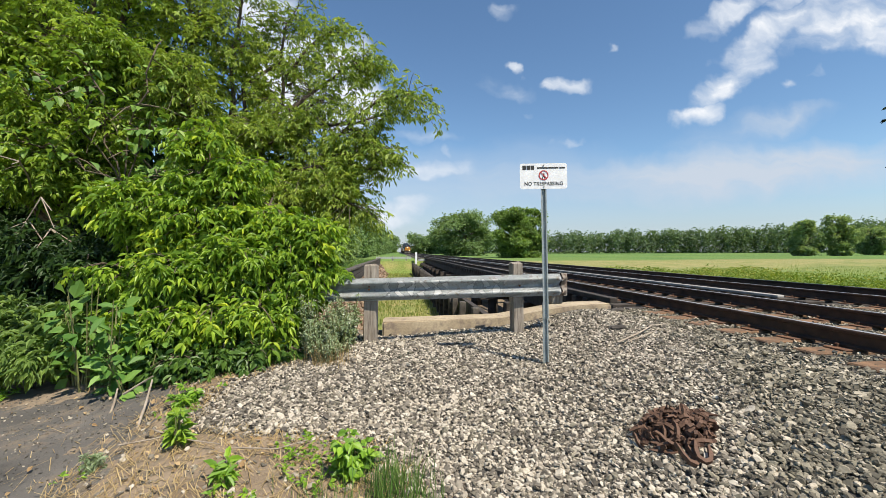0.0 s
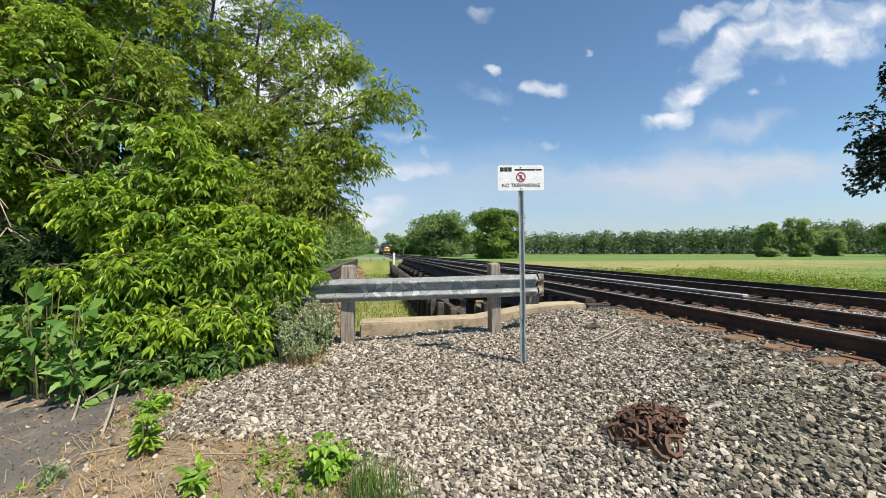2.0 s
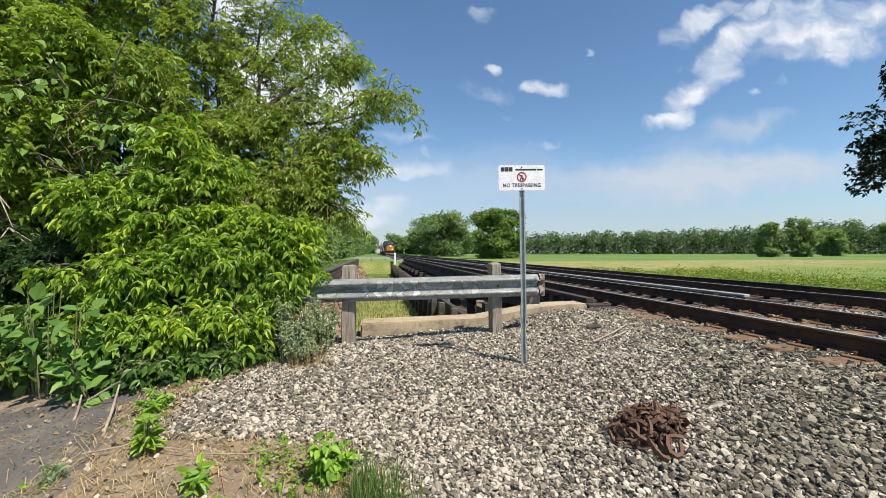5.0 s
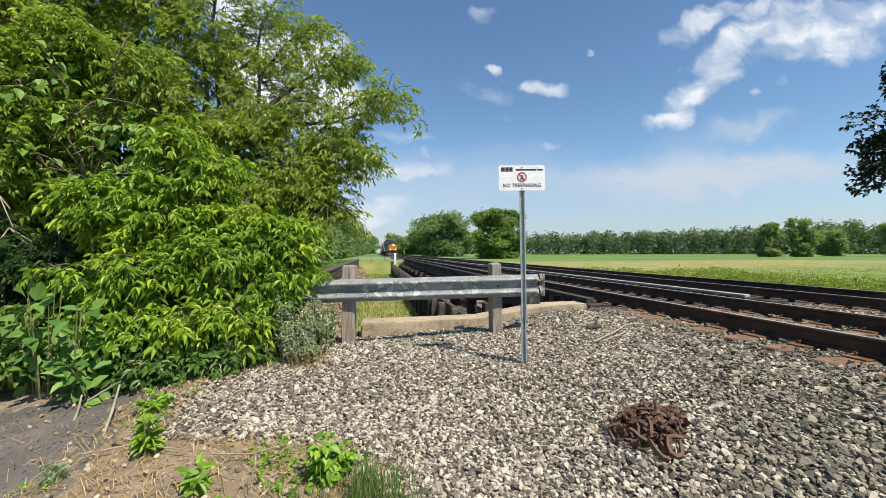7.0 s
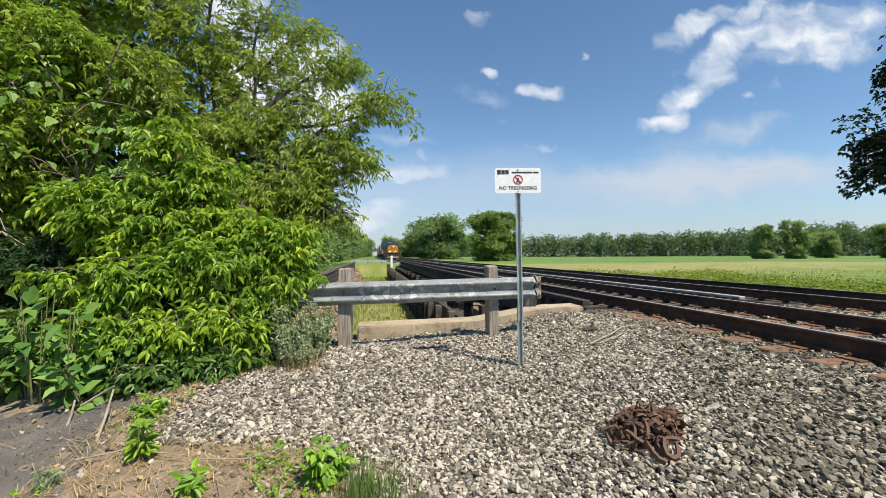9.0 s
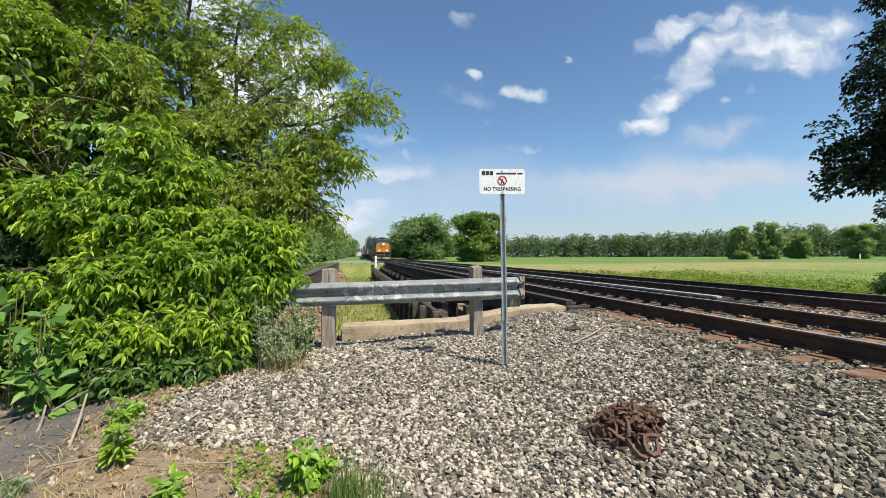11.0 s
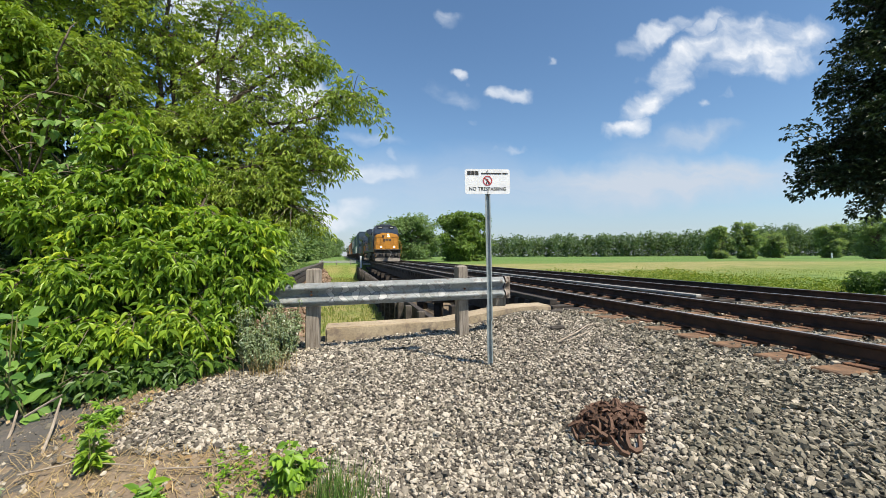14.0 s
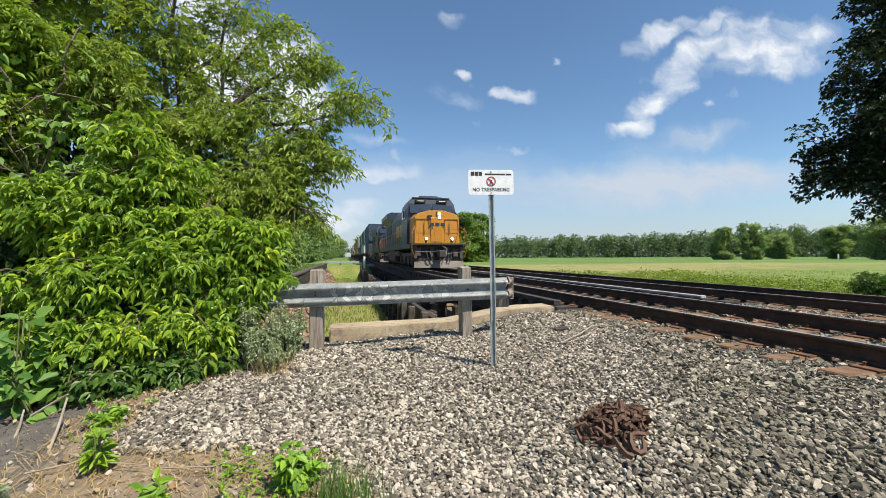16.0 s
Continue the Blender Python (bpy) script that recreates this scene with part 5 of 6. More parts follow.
def build_grass():
    r = np.random.default_rng(51)
    n = 12000
    x, y = r.uniform(-1.5, 1.95, n), GULLY0 + 0.2 + (GULLY1 - GULLY0) * r.random(n) ** 1.7
    z = FLOOR_Z + 0.10 * wobble(x, y, 1.5) - 0.03
    v, f = blades(r, x, y, z, r.uniform(0.08, 0.28, n), r.uniform(0.004, 0.010, n) * (1 + y / 22))
    tagged(new("gully_grass", mesh_from("gully_grass", v, f, M["grass"])), "sunlit yellow-green grass on the gully floor", "grass", kind="stuff")
    n = 22000
    x = 11.6 + 26 * r.random(n) ** 1.8
    y = r.uniform(2, 60, n)
    z = np.where(x > 12.5, 0.28, ground_height(x, y) - 0.02)
    on = y < 0.35 * x + 13 + 9 * r.random(n)
    x, y, z, n = x[on], y[on], z[on], int(on.sum())
    tall = 0.18 + 0.18 * np.clip(wobble(x, y, 0.5), -0.6, 1)
    v, f = blades(r, x, y, z, tall * r.uniform(0.6, 1.3, n) * np.where(x > 12, 1, 0.6), r.uniform(0.005, 0.012, n), 0.9)
    tagged(new("meadow_grass", mesh_from("meadow_grass", v, f, M["meadow"])), "tall meadow grass beyond the far track", "grass", kind="stuff")
    n = 9500
    x, y = 11.8 + 9 * r.random(n) ** 1.7, r.uniform(4, 24, n)
    mound = np.clip(0.35 + 0.9 * wobble(x, y, 0.45, 0.7) + 0.4 * wobble(x, y, 1.3), 0.06, 1)
    z = np.where(x > 12.5, 0.28, ground_height(x, y)) + 0.55 * mound * r.random(n) ** 0.6
    v, f = leaf_sprays(r, np.stack([x, y, z], 1), np.tile([0, 0, 0.6], (n, 1)), 0.08, 3, 0.12, 0.42, 0.4)
    tagged(new("meadow_weeds", mesh_from("meadow_weeds", v, f, M["meadow"])), "lush green weeds on the bank beyond the far track", "weeds", kind="stuff")
    n = 7000
    x, y = -2.75 - 2.4 * r.random(n) ** 1.6, GULLY0 + 0.1 + 48 * r.random(n) ** 1.5
    v, f = blades(r, x, y, np.full(n, 0.40), r.uniform(0.10, 0.42, n), r.uniform(0.006, 0.012, n) * (1 + y / 20), 0.6)
    tagged(new("wall_top_grass", mesh_from("wall_top_grass", v, f, M["tuft"])), "rough green grass and weeds along the wall's top", "grass", kind="stuff")
    # dry stalks, litter and small greens on the bare soil
    n = 7000
    x, y = r.uniform(-3.0, 0.1, n), r.uniform(2.0, 4.6, n)
    keep = (x < gravel_edge(y) + 0.1) & ((x > -2.1) | (y > 4.2) | (r.random(n) < 0.08))
    x, y = x[keep], y[keep]
    m = len(x)
    a, L = r.uniform(0, math.pi, m), 0.03 + 0.16 * r.random(m) ** 2.5
    dx, dy = np.cos(a) * L, np.sin(a) * L
    z0, z1 = ground_height(x, y) + 0.008, ground_height(x + dx, y + dy) + r.uniform(0.005, 0.05, m)
    w = r.uniform(0.0008, 0.0024, m)
    px, py = -np.sin(a) * w, np.cos(a) * w
    v = np.stack([np.stack([x - px, y - py, z0], 1), np.stack([x + px, y + py, z0], 1), np.stack([x + dx + px, y + dy + py, z1], 1),
                  np.stack([x + dx - px, y + dy - py, z1], 1)], 1).reshape(-1, 3)
    f = np.arange(4 * m).reshape(-1, 4)
    tagged(new("dry_litter", mesh_from("dry_litter", v, f, M["straw"])), "dry straw and stalks scattered on bare soil", "litter", kind="stuff")
    n = 420
    x, y = r.uniform(-4.2, -0.1, n), r.uniform(2.0, 4.3, n)
    on = (x < gravel_edge(y)) & ((x > -2.1) | (r.random(n) < 0.3))
    x, y = x[on], y[on]
    v, f = leaf_sprays(r, np.stack([x, y, ground_height(x, y) + 0.018], 1), np.tile([0, 0, 0.2], (len(x), 1)), 0.005, 1, 0.05, 0.55, 0.1, 0.12, shaped=True)
    tagged(new("fallen_leaves", mesh_from("fallen_leaves", v, f, M["dry_leaf"])), "dry tan leaves fallen on soil and asphalt", "litter", kind="stuff")
    n = 7000
    x, y = r.uniform(-4.5, 0.0, n), r.uniform(2.1, 5.2, n)
    patch = wobble(x, y, 2.2, 1.0) > 0.3
    keep = (x < gravel_edge(y) - 0.02) & patch & ((x > -2.0) | (y > 4.3) | (wobble(x, y, 3.0, 2.0) > 0.45))
    x, y = x[keep], y[keep]
    v, f = leaf_sprays(r, np.stack([x, y, ground_height(x, y) + 0.01], 1), np.tile([0, 0, 1.0], (len(x), 1)), 0.035, 3, 0.035, 0.5, 0.3)
    tagged(new("ground_weeds", mesh_from("ground_weeds", v, f, M["weed"])), "low green weeds on bare soil", "weeds", kind="stuff")


build_grass()


def weed(at, height, spread, stems, leaf, size, ratio, seed, label, per=10, leaflets=3, name="weed", flowers=0):
    r, nr = random.Random(seed), np.random.default_rng(seed)
    t = thing(name, at, label, "weed")
    bm, pts, outs = bmesh.new(), [], []
    for k in range(stems):
        a, q = r.uniform(0, 2 * math.pi), spread * math.sqrt(r.random())
        b = Vector((q * 0.35 * math.cos(a), q * 0.35 * math.sin(a), -0.02))
        e = Vector((q * math.cos(a), q * math.sin(a), height * r.uniform(0.6, 1.0)))
        tube(bm, [b, b.lerp(e, 0.5) + Vector((0, 0, 0.05 * height)), e], 0.006 + 0.004 * height, 0.003, 5)
        for j in range(per):
            s = r.uniform(0.2, 1.0)
            pts.append(b.lerp(e, s))
            g = r.uniform(0, 2 * math.pi)
            outs.append((math.cos(g), math.sin(g), 0.5))
    tagged(part("stem", bm, M["stalk"], t), kind="stuff")
    v, f = leaf_sprays(nr, np.array(pts), np.array(outs), size * 0.5, leaflets, size, ratio, 0.5, 0.08, shaped=True)
    part("foliage", mesh_from("foliage", v, f, leaf), None, t)
    if flowers:
        k = nr.choice(len(pts), flowers)
        v, f = leaf_sprays(nr, np.array(pts)[k] + nr.normal(0, 0.02, (flowers, 3)), np.array(outs)[k], 0.012, 4, 0.016, 0.9, 0.0)
        tagged(part("blossom", mesh_from("blossom", v, f, M["petal"]), None, t, "tiny white blossom"), kind="stuff")
    return t


M["stalk"] = two_tone("green_stalk", (0.14, 0.17, 0.05), (0.26, 0.24, 0.10), 8, 60, 0.7)


def build_weeds():
    weed((-0.25, 2.62, 0.19), 0.26, 0.15, 9, M["weed"], 0.060, 0.75, 61, "bright green leafy weed in dry soil", 12)
    weed((-1.52, 3.05, 0.22), 0.30, 0.07, 3, M["bush"], 0.075, 0.5, 62, "young yellow-green sapling at the gravel's edge", 6, 5)
    weed((-1.02, 2.62, 0.19), 0.11, 0.09, 5, M["weed"], 0.07, 0.4, 63, "low green weed in dry soil", 6)
    weed((-1.95, 2.9, 0.18), 0.13, 0.08, 5, M["grey_leaf"], 0.035, 0.35, 64, "feathery green weed on bare soil", 14, 5)
    weed((-1.75, 3.75, 0.25), 0.22, 0.16, 8, M["weed"], 0.06, 0.4, 65, "low green weed beside the bush", 12, 5)
    for i, (x, y, h) in enumerate(((-0.66, 4.85, 0.66), (-0.88, 4.72, 0.5), (-0.62, 5.15, 0.72), (-1.0, 4.95, 0.75), (-0.78, 4.6, 0.34))):
        weed((x, y, 0.38), h, 0.20, 26, M["grey_leaf"], 0.035, 0.42, 70 + i, "tall grey-green flowering weed beside the guard rail", 26, 3, flowers=60)
    for i, (x, y, h) in enumerate(((-2.75, 4.25, 0.95), (-3.1, 4.5, 1.15), (-2.45, 4.2, 0.6), (-3.35, 4.75, 0.8))):
        weed((x, y, 0.22), h, 0.26, 6, M["broad"], 0.16, 0.6, 80 + i, "broad-leaved green weed in front of the bush", 10, 1)
    r = np.random.default_rng(90)
    for i, (x, y, n, h, s) in enumerate(((-0.04, 2.46, 260, 0.24, 0.10), (-0.33, 2.35, 120, 0.15, 0.16), (0.06, 2.3, 140, 0.2, 0.10))):
        u, w = x + s * r.standard_normal(n), y + s * 0.8 * r.standard_normal(n)
        v, f = blades(r, u, w, ground_height(u, w) - 0.01, h * r.uniform(0.5, 1.2, n), r.uniform(0.0015, 0.0035, n), 0.5)
        tagged(new("grass_tuft", mesh_from("grass_tuft", v, f, M["tuft"])), "tuft of green grass at the gravel's edge", "grass", kind="stuff")
    n = 220
    u, w = -0.72 + 0.13 * r.standard_normal(n), 4.5 + 0.10 * r.standard_normal(n)
    v, f = blades(r, u, w, ground_height(u, w) - 0.01, r.uniform(0.1, 0.3, n), r.uniform(0.0015, 0.003, n), 0.6)
    tagged(new("dry_tuft", mesh_from("dry_tuft", v, f, M["straw"])), "tuft of dry straw-coloured grass", "grass", kind="stuff")
    broadleaf("bush", (15.6, 8.8, 0.25), (15.6, 8.8, 0.45), [(14.9, 8.9, 0.7), (15.4, 8.5, 0.85), (16.1, 8.1, 0.95), (16.9, 7.8, 1.0), (15.9, 9.2, 0.8)],
              "low dark green bush beyond the far track", "bush", M["foot_leaf"], 3600, 95, 0.03, 0.40, size=0.065, length=0.12, ratio=0.5)


build_weeds()


def build_sticks():
    r = random.Random(12)
    for pts, rad, label in ((((2.35, 4.2), (2.75, 4.45), (3.1, 4.75), (3.42, 4.9)), 0.011, "bleached dead branch lying on the ballast"),
                            (((2.5, 4.22), (2.85, 4.4), (3.12, 4.62)), 0.007, "thin bleached twig lying on the ballast"),
                            (((-1.75, 3.2), (-1.5, 3.05), (-1.2, 2.95)), 0.006, "dry stalk lying on bare soil"),
                            (((-1.1, 2.9), (-0.8, 2.85), (-0.62, 2.95)), 0.005, "dry stalk lying on bare soil"),
                            (((-1.9, 3.05), (-1.7, 3.1), (-1.45, 3.2)), 0.006, "dry stalk lying on bare soil")):
        bm = bmesh.new()
        tube(bm, [(x, y, float(ground_height(x, y)) + 0.045 + r.uniform(0, 0.02)) for x, y in pts], rad, rad * 0.5, 6)
        tagged(new("dead_branch", finish(bm, "dead_branch", M["twig"])), label, "stick")
    for a, b in (((-1.97, 3.32, 0.19), (-2.07, 3.75, 0.52)), ((-2.38, 3.68, 0.20), (-2.45, 3.92, 0.40)), ((-2.42, 3.95, 0.34), (-2.16, 3.92, 0.50))):
        bm = bmesh.new()
        tube(bm, [a, Vector(a).lerp(Vector(b), 0.5) + Vector((0.012, 0, 0.01)), b], 0.011, 0.007, 6)
        tagged(new("dead_branch", finish(bm, "dead_branch", M["twig"])), "pale dead stalk leaning against the bush", "stick")
    # bare twigs at the shaded edge of the wood
    for i, (x, y, z) in enumerate(((-4.5, 5.75, 2.3), (-4.35, 5.7, 1.9), (-4.75, 5.75, 2.75), (-4.25, 5.65, 1.55), (-4.6, 5.7, 2.0))):
        bm = bmesh.new()
        p = Vector((x, y, z))
        q = Vector((x - 0.9, y + 1.4, z - 0.5))
        for k in range(3):
            e = p + Vector((r.uniform(-0.3, 0.5), r.uniform(-0.3, 0.1), r.uniform(-0.45, 0.2)))
            tube(bm, [q, q.lerp(p, 0.6) + Vector((0, 0, 0.12)), p, e], 0.016, 0.004, 5)
        tagged(new("bare_twig", finish(bm, "bare_twig", M["twig"])), "bare pale dead twig hanging from the maple", "twig")
    # dark lumps of wood and ballast
    for x, y, s in ((3.2, 5.75, 0.07), (2.72, 4.85, 0.06)):
        bm = bmesh.new()
        z = float(ground_height(x, y))
        box(bm, -s * 1.6, -s * 0.6, -s * 0.4, s * 1.6, s * 0.6, s * 0.5, bevel=0.02, m=pose(x, y, z + 0.03, 4, -5, r.uniform(-40, 20)))
        tagged(new("wood_chunk", finish(bm, "wood_chunk", M["dark_post"])), "dark broken piece of tie wood on the ballast", "wood piece")


build_sticks()


def build_scrap():
    """A heap of rusty rail anchors and spikes."""
    r = random.Random(77)
    cx, cy = 1.84, 2.58
    u = bmesh.new()
    pts = [(-0.035, 0.07), (-0.037, 0.0), (-0.03, -0.04), (0.0, -0.058), (0.03, -0.04), (0.037, 0.0), (0.032, 0.05), (0.045, 0.075)]
    prev = None
    for (x, y), w in zip(pts, (0.009, 0.011, 0.012, 0.013, 0.012, 0.011, 0.010, 0.008)):
        n = Vector((x, y + 0.0, 0)).normalized()
        ring = [u.verts.new((x + n.x * a, y + n.y * a, b)) for a, b in ((-w, -0.013), (w, -0.013), (w, 0.013), (-w, 0.013))]
        if prev:
            for k in range(4):
                u.faces.new((prev[k], prev[(k + 1) % 4], ring[(k + 1) % 4], ring[k]))
        else:
            u.faces.new(ring[::-1])
        prev = ring
    u.faces.new(prev)
    anchor = finish(u, "rail_anchor", M["scrap"])
    s = bmesh.new()
    box(s, -0.008, -0.008, -0.07, 0.008, 0.008, 0.065)
    box(s, -0.017, -0.014, 0.065, 0.017, 0.014, 0.082)
    spike = finish(s, "track_spike", M["scrap"])
    for k in range(150):
        a, q = r.uniform(0, 2 * math.pi), 0.235 * math.sqrt(r.random())
        x, y = cx + q * math.cos(a) * 1.05, cy + q * math.sin(a) * 0.85
        top = 0.02 + 0.11 * max(0.0, 1 - (q / 0.25) ** 2) * r.uniform(0.35, 1.0)
        z = float(ground_height(x, y)) + top
        me, nm, lb = (anchor, "rail_anchor", "rusty brown U-shaped rail anchor in a heap") if k % 5 else (spike, "track_spike", "rusty brown track spike in a heap")
        ob = new(nm, me)
        ob.matrix_basis = pose(x, y, z, r.uniform(-65, 65), r.uniform(-65, 65), r.uniform(0, 360)) @ Matrix.Scale(r.uniform(0.6, 0.85), 4)
        tagged(ob, lb, "scrap iron", "heap of rusty track iron")
    for x, y, a in ((cx - 0.10, cy - 0.27, 10), (cx - 0.02, cy - 0.29, -25)):
        ob = new("rail_anchor", anchor)
        ob.matrix_basis = pose(x, y, float(ground_height(x, y)) + 0.05, 30, 8, a) @ Matrix.Scale(1.05, 4)
        tagged(ob, "large rusty U-shaped rail anchor at the heap's foot", "scrap iron", "heap of rusty track iron")


build_scrap()


# ---- far bridge end ----
def build_far_end():
    t = thing("marker_post", (2.55, 57.5, 0.1), "short white marker post with a pale board", "marker post")
    part("post", boxed(-0.14, -0.1, -0.2, 0.14, 0.1, 1.45, bevel=0.02), M["white"], t)
    part("board", boxed(0.3, -0.05, 0.2, 1.6, 0.05, 0.45, bevel=0.01), M["galv"], t)
    g = thing("far_guard_rail", (0, 58.6, 0.35), "grey guard rail across the far end of the gully", "guard rail")
    bm = bmesh.new()
    for z in (0.35, 0.5):
        prism(bm, [(-0.03, z - 0.06), (0.03, z - 0.03), (0.03, z + 0.03), (-0.03, z + 0.06)], -3.0, 1.9, "x")
    part("beam", bm, M["galv"], g)
    for x in (-2.6, -0.7, 1.2):
        part("wooden_post", boxed(x - 0.09, 0.03, -0.3, x + 0.09, 0.2, 0.7, bevel=0.01), M["grey_wood"], g)


build_far_end()


def build_field_marker():
    t = thing("field_marker", (155.0, 100.0, 0.3), "small white post standing in the meadow", "marker post")
    part("post", boxed(-0.16, -0.15, -0.2, 0.16, 0.15, 1.7, bevel=0.03), M["white"], t)


build_field_marker()


# ---- train ----
def loft(bm, sections):
    """Skin a row of equal outlines (lists of 3D points) and close both ends."""
    rings = [[bm.verts.new(p) for p in s] for s in sections]
    n = len(rings[0])
    for a, b in zip(rings, rings[1:]):
        for k in range(n):
            bm.faces.new((a[k], a[(k + 1) % n], b[(k + 1) % n], b[k]))
    bm.faces.new(rings[0][::-1]), bm.faces.new(rings[-1])


def handrail(pts, parent, mat, r=0.022, name="handrail"):
    bm = bmesh.new()
    for a, b in zip(pts, pts[1:]):
        rod(bm, a, b, r, seg=6)
    return part(name, bm, mat, parent)


def truck(parent, y, name="truck"):
    """A three-axle bogie: side frames, springs, wheels."""
    bm = bmesh.new()
    for s in (-1, 1):
        prism(bm, [(y - 2.3, 0.55), (y - 1.9, 0.35), (y - 1.2, 0.6), (y - 0.5, 0.35), (y + 0.5, 0.35), (y + 1.2, 0.6), (y + 1.9, 0.35), (y + 2.3, 0.55),
                   (y + 2.3, 0.95), (y - 2.3, 0.95)], s * 1.12 - 0.09, s * 1.12 + 0.09, "x")
        for dy in (-1.75, 0, 1.75):
            box(bm, s * 1.26 - 0.1, y + dy - 0.2, 0.3, s * 1.26 + 0.1, y + dy + 0.2, 0.75, bevel=0.03)
    box(bm, -1.0, y - 0.4, 0.5, 1.0, y + 0.4, 0.95)
    tr = part(name, bm, M["truck"], parent)
    for dy in (-1.75, 0, 1.75):
        for s in (-1, 1):
            w = bmesh.new()
            rod(w, (s * 0.68, y + dy, 0.53), (s * 0.82, y + dy, 0.53), 0.53, seg=20)
            part("wheel", w, M["loco_dark"], tr)
    return tr


M["truck"] = plain("dusty_truck_frame", (0.095, 0.083, 0.07), 0.8)


def build_locomotive(y0, label, lit=True):
    skin = M["orange"] if lit else M["navy"]
    t = thing("locomotive", (NEAR_X, y0, HEAD), label, "locomotive", "locomotives")
    # snow plough
    bm = bmesh.new()
    loft(bm, [[(-1.42, 0.25, 0.12), (0, -0.12, 0.10), (1.42, 0.25, 0.12), (1.42, 0.33, 0.12), (0, 0.0, 0.10), (-1.42, 0.33, 0.12)],
              [(-1.38, 0.36, 0.46), (0, 0.10, 0.52), (1.38, 0.36, 0.46), (1.38, 0.44, 0.46), (0, 0.20, 0.52), (-1.38, 0.44, 0.46)]])
    part("plough", bm, M["loco_grey"], t, "grey steel snow plough")
    for x, w, z0, z1 in ((-1.15, 0.12, 0.75, 1.2), (-0.42, 0.10, 0.7, 1.25), (0.95, 0.14, 0.7, 1.15), (0.34, 0.09, 0.85, 1.3), (1.28, 0.08, 0.6, 1.3), (-1.3, 0.07, 0.6, 1.3)):
        part("pilot_fitting", boxed(x - w, 0.34, z0, x + w, 0.52, z1, bevel=0.03), M["truck"], t)
    part("pilot_plate", boxed(-1.45, 0.5, 0.35, 1.45, 0.62, 1.38, bevel=0.02), M["loco_dark"], t)
    part("front_platform", boxed(-1.5, 0.12, 1.36, 1.5, 1.3, 1.47, bevel=0.02), M["loco_dark"], t)
    bm = bmesh.new()
    box(bm, -0.16, -0.45, 0.72, 0.16, 0.5, 1.02, bevel=0.04)
    box(bm, -0.23, -0.62, 0.66, 0.20, -0.30, 1.06, bevel=0.06)
    part("coupler", bm, M["loco_dark"], t)
    for x in (-0.75, -0.55, 0.5, 0.68):
        bm = bmesh.new()
        tube(bm, [(x, 0.48, 1.05), (x * 0.98, 0.2, 0.95), (x * 0.9, 0.05, 0.6), (x * 0.75, 0.0, 0.42)], 0.032, 0.032, 6)
        part("air_hose", bm, M["grille"], t)
    bm = bmesh.new()
    tube(bm, [(0.12, 0.3, 1.35), (0.35, -0.05, 1.15), (0.30, -0.1, 0.8), (0.1, -0.12, 0.45)], 0.03, 0.03, 6)
    part("cable", bm, M["steel"], t)
    handrail([(-1.42, 0.08, 1.0), (-0.3, 0.02, 0.98), (-0.15, -0.1, 1.05)], t, M["loco_grey"], 0.02, "uncoupling_lever")
    handrail([(1.42, 0.08, 1.0), (0.4, 0.02, 0.88), (0.2, -0.1, 0.85)], t, M["loco_grey"], 0.02, "uncoupling_lever")
    for s in (-1, 1):                                   # step wells
        bm = bmesh.new()
        for k in range(4):
            box(bm, s * 1.28 - 0.17, 0.62, 0.28 + 0.29 * k, s * 1.28 + 0.17, 0.95 + 0.04 * k, 0.31 + 0.29 * k)
        box(bm, s * 1.44 - 0.02, 0.58, 0.25, s * 1.44 + 0.02, 1.1, 1.36)
        part("step", bm, M["loco_dark"], t)
        handrail([(s * 1.38, 0.15, 0.62), (s * 1.56, 0.12, 1.15), (s * 1.56, 0.12, 1.95), (s * 1.42, 0.3, 2.35)], t, M["grime_shade_orange"], 0.018)
        handrail([(s * 1.40, 0.15, 1.45), (s * 1.40, 0.15, 2.2), (s * 1.30, 0.95, 2.5)], t, M["grime_shade_orange"], 0.018)
        handrail([(s * 0.25, 0.14, 1.45), (s * 0.3, 0.14, 2.25), (s * 1.15, 0.14, 2.25), (s * 1.2, 0.14, 1.45)], t, M["grime_shade_orange"], 0.013)
    # nose: six-sided front with chamfered upper corners, sloping back
    front = [(-1.30, 1.47), (1.30, 1.47), (1.27, 1.75), (1.27, 2.92), (1.06, 3.16), (0.42, 3.34), (-0.42, 3.34), (-1.06, 3.16), (-1.27, 2.92), (-1.27, 1.75)]
    bm = bmesh.new()
    loft(bm, [[(x, 0.78 + 0.05 * (z - 1.47), z) for x, z in front],
              [(x * 1.03, 0.86 + 0.05 * (z - 1.47), z + 0.02) for x, z in front],
              [(x * 1.06, 2.35, min(z, 3.30) + 0.05) for x, z in front]])
    nose = part("nose", bm, skin, t, "orange-yellow painted nose" if lit else "dark blue nose")
    fy = 0.76
    door = part("nose_door", boxed(-0.38, fy + 0.0, 1.55, 0.32, fy + 0.06, 2.95, bevel=0.015), skin, nose)
    part("latch", boxed(-0.33, fy - 0.03, 2.3, -0.28, fy + 0.0, 2.42), M["grille"], door)
    for x0, z0, x1, z1 in ((-1.22, 2.05, -0.48, 2.85), (0.44, 2.05, 1.22, 2.85)):
        for a, b, c, d in ((x0, z0, x1, z0 + 0.02), (x0, z1, x1, z1 + 0.02), (x0, z0, x0 + 0.02, z1), (x1, z0, x1 + 0.02, z1)):
            part("panel_edge", boxed(a, fy + 0.035, b, c, fy + 0.075, d), M["grime_shade_orange"], nose)
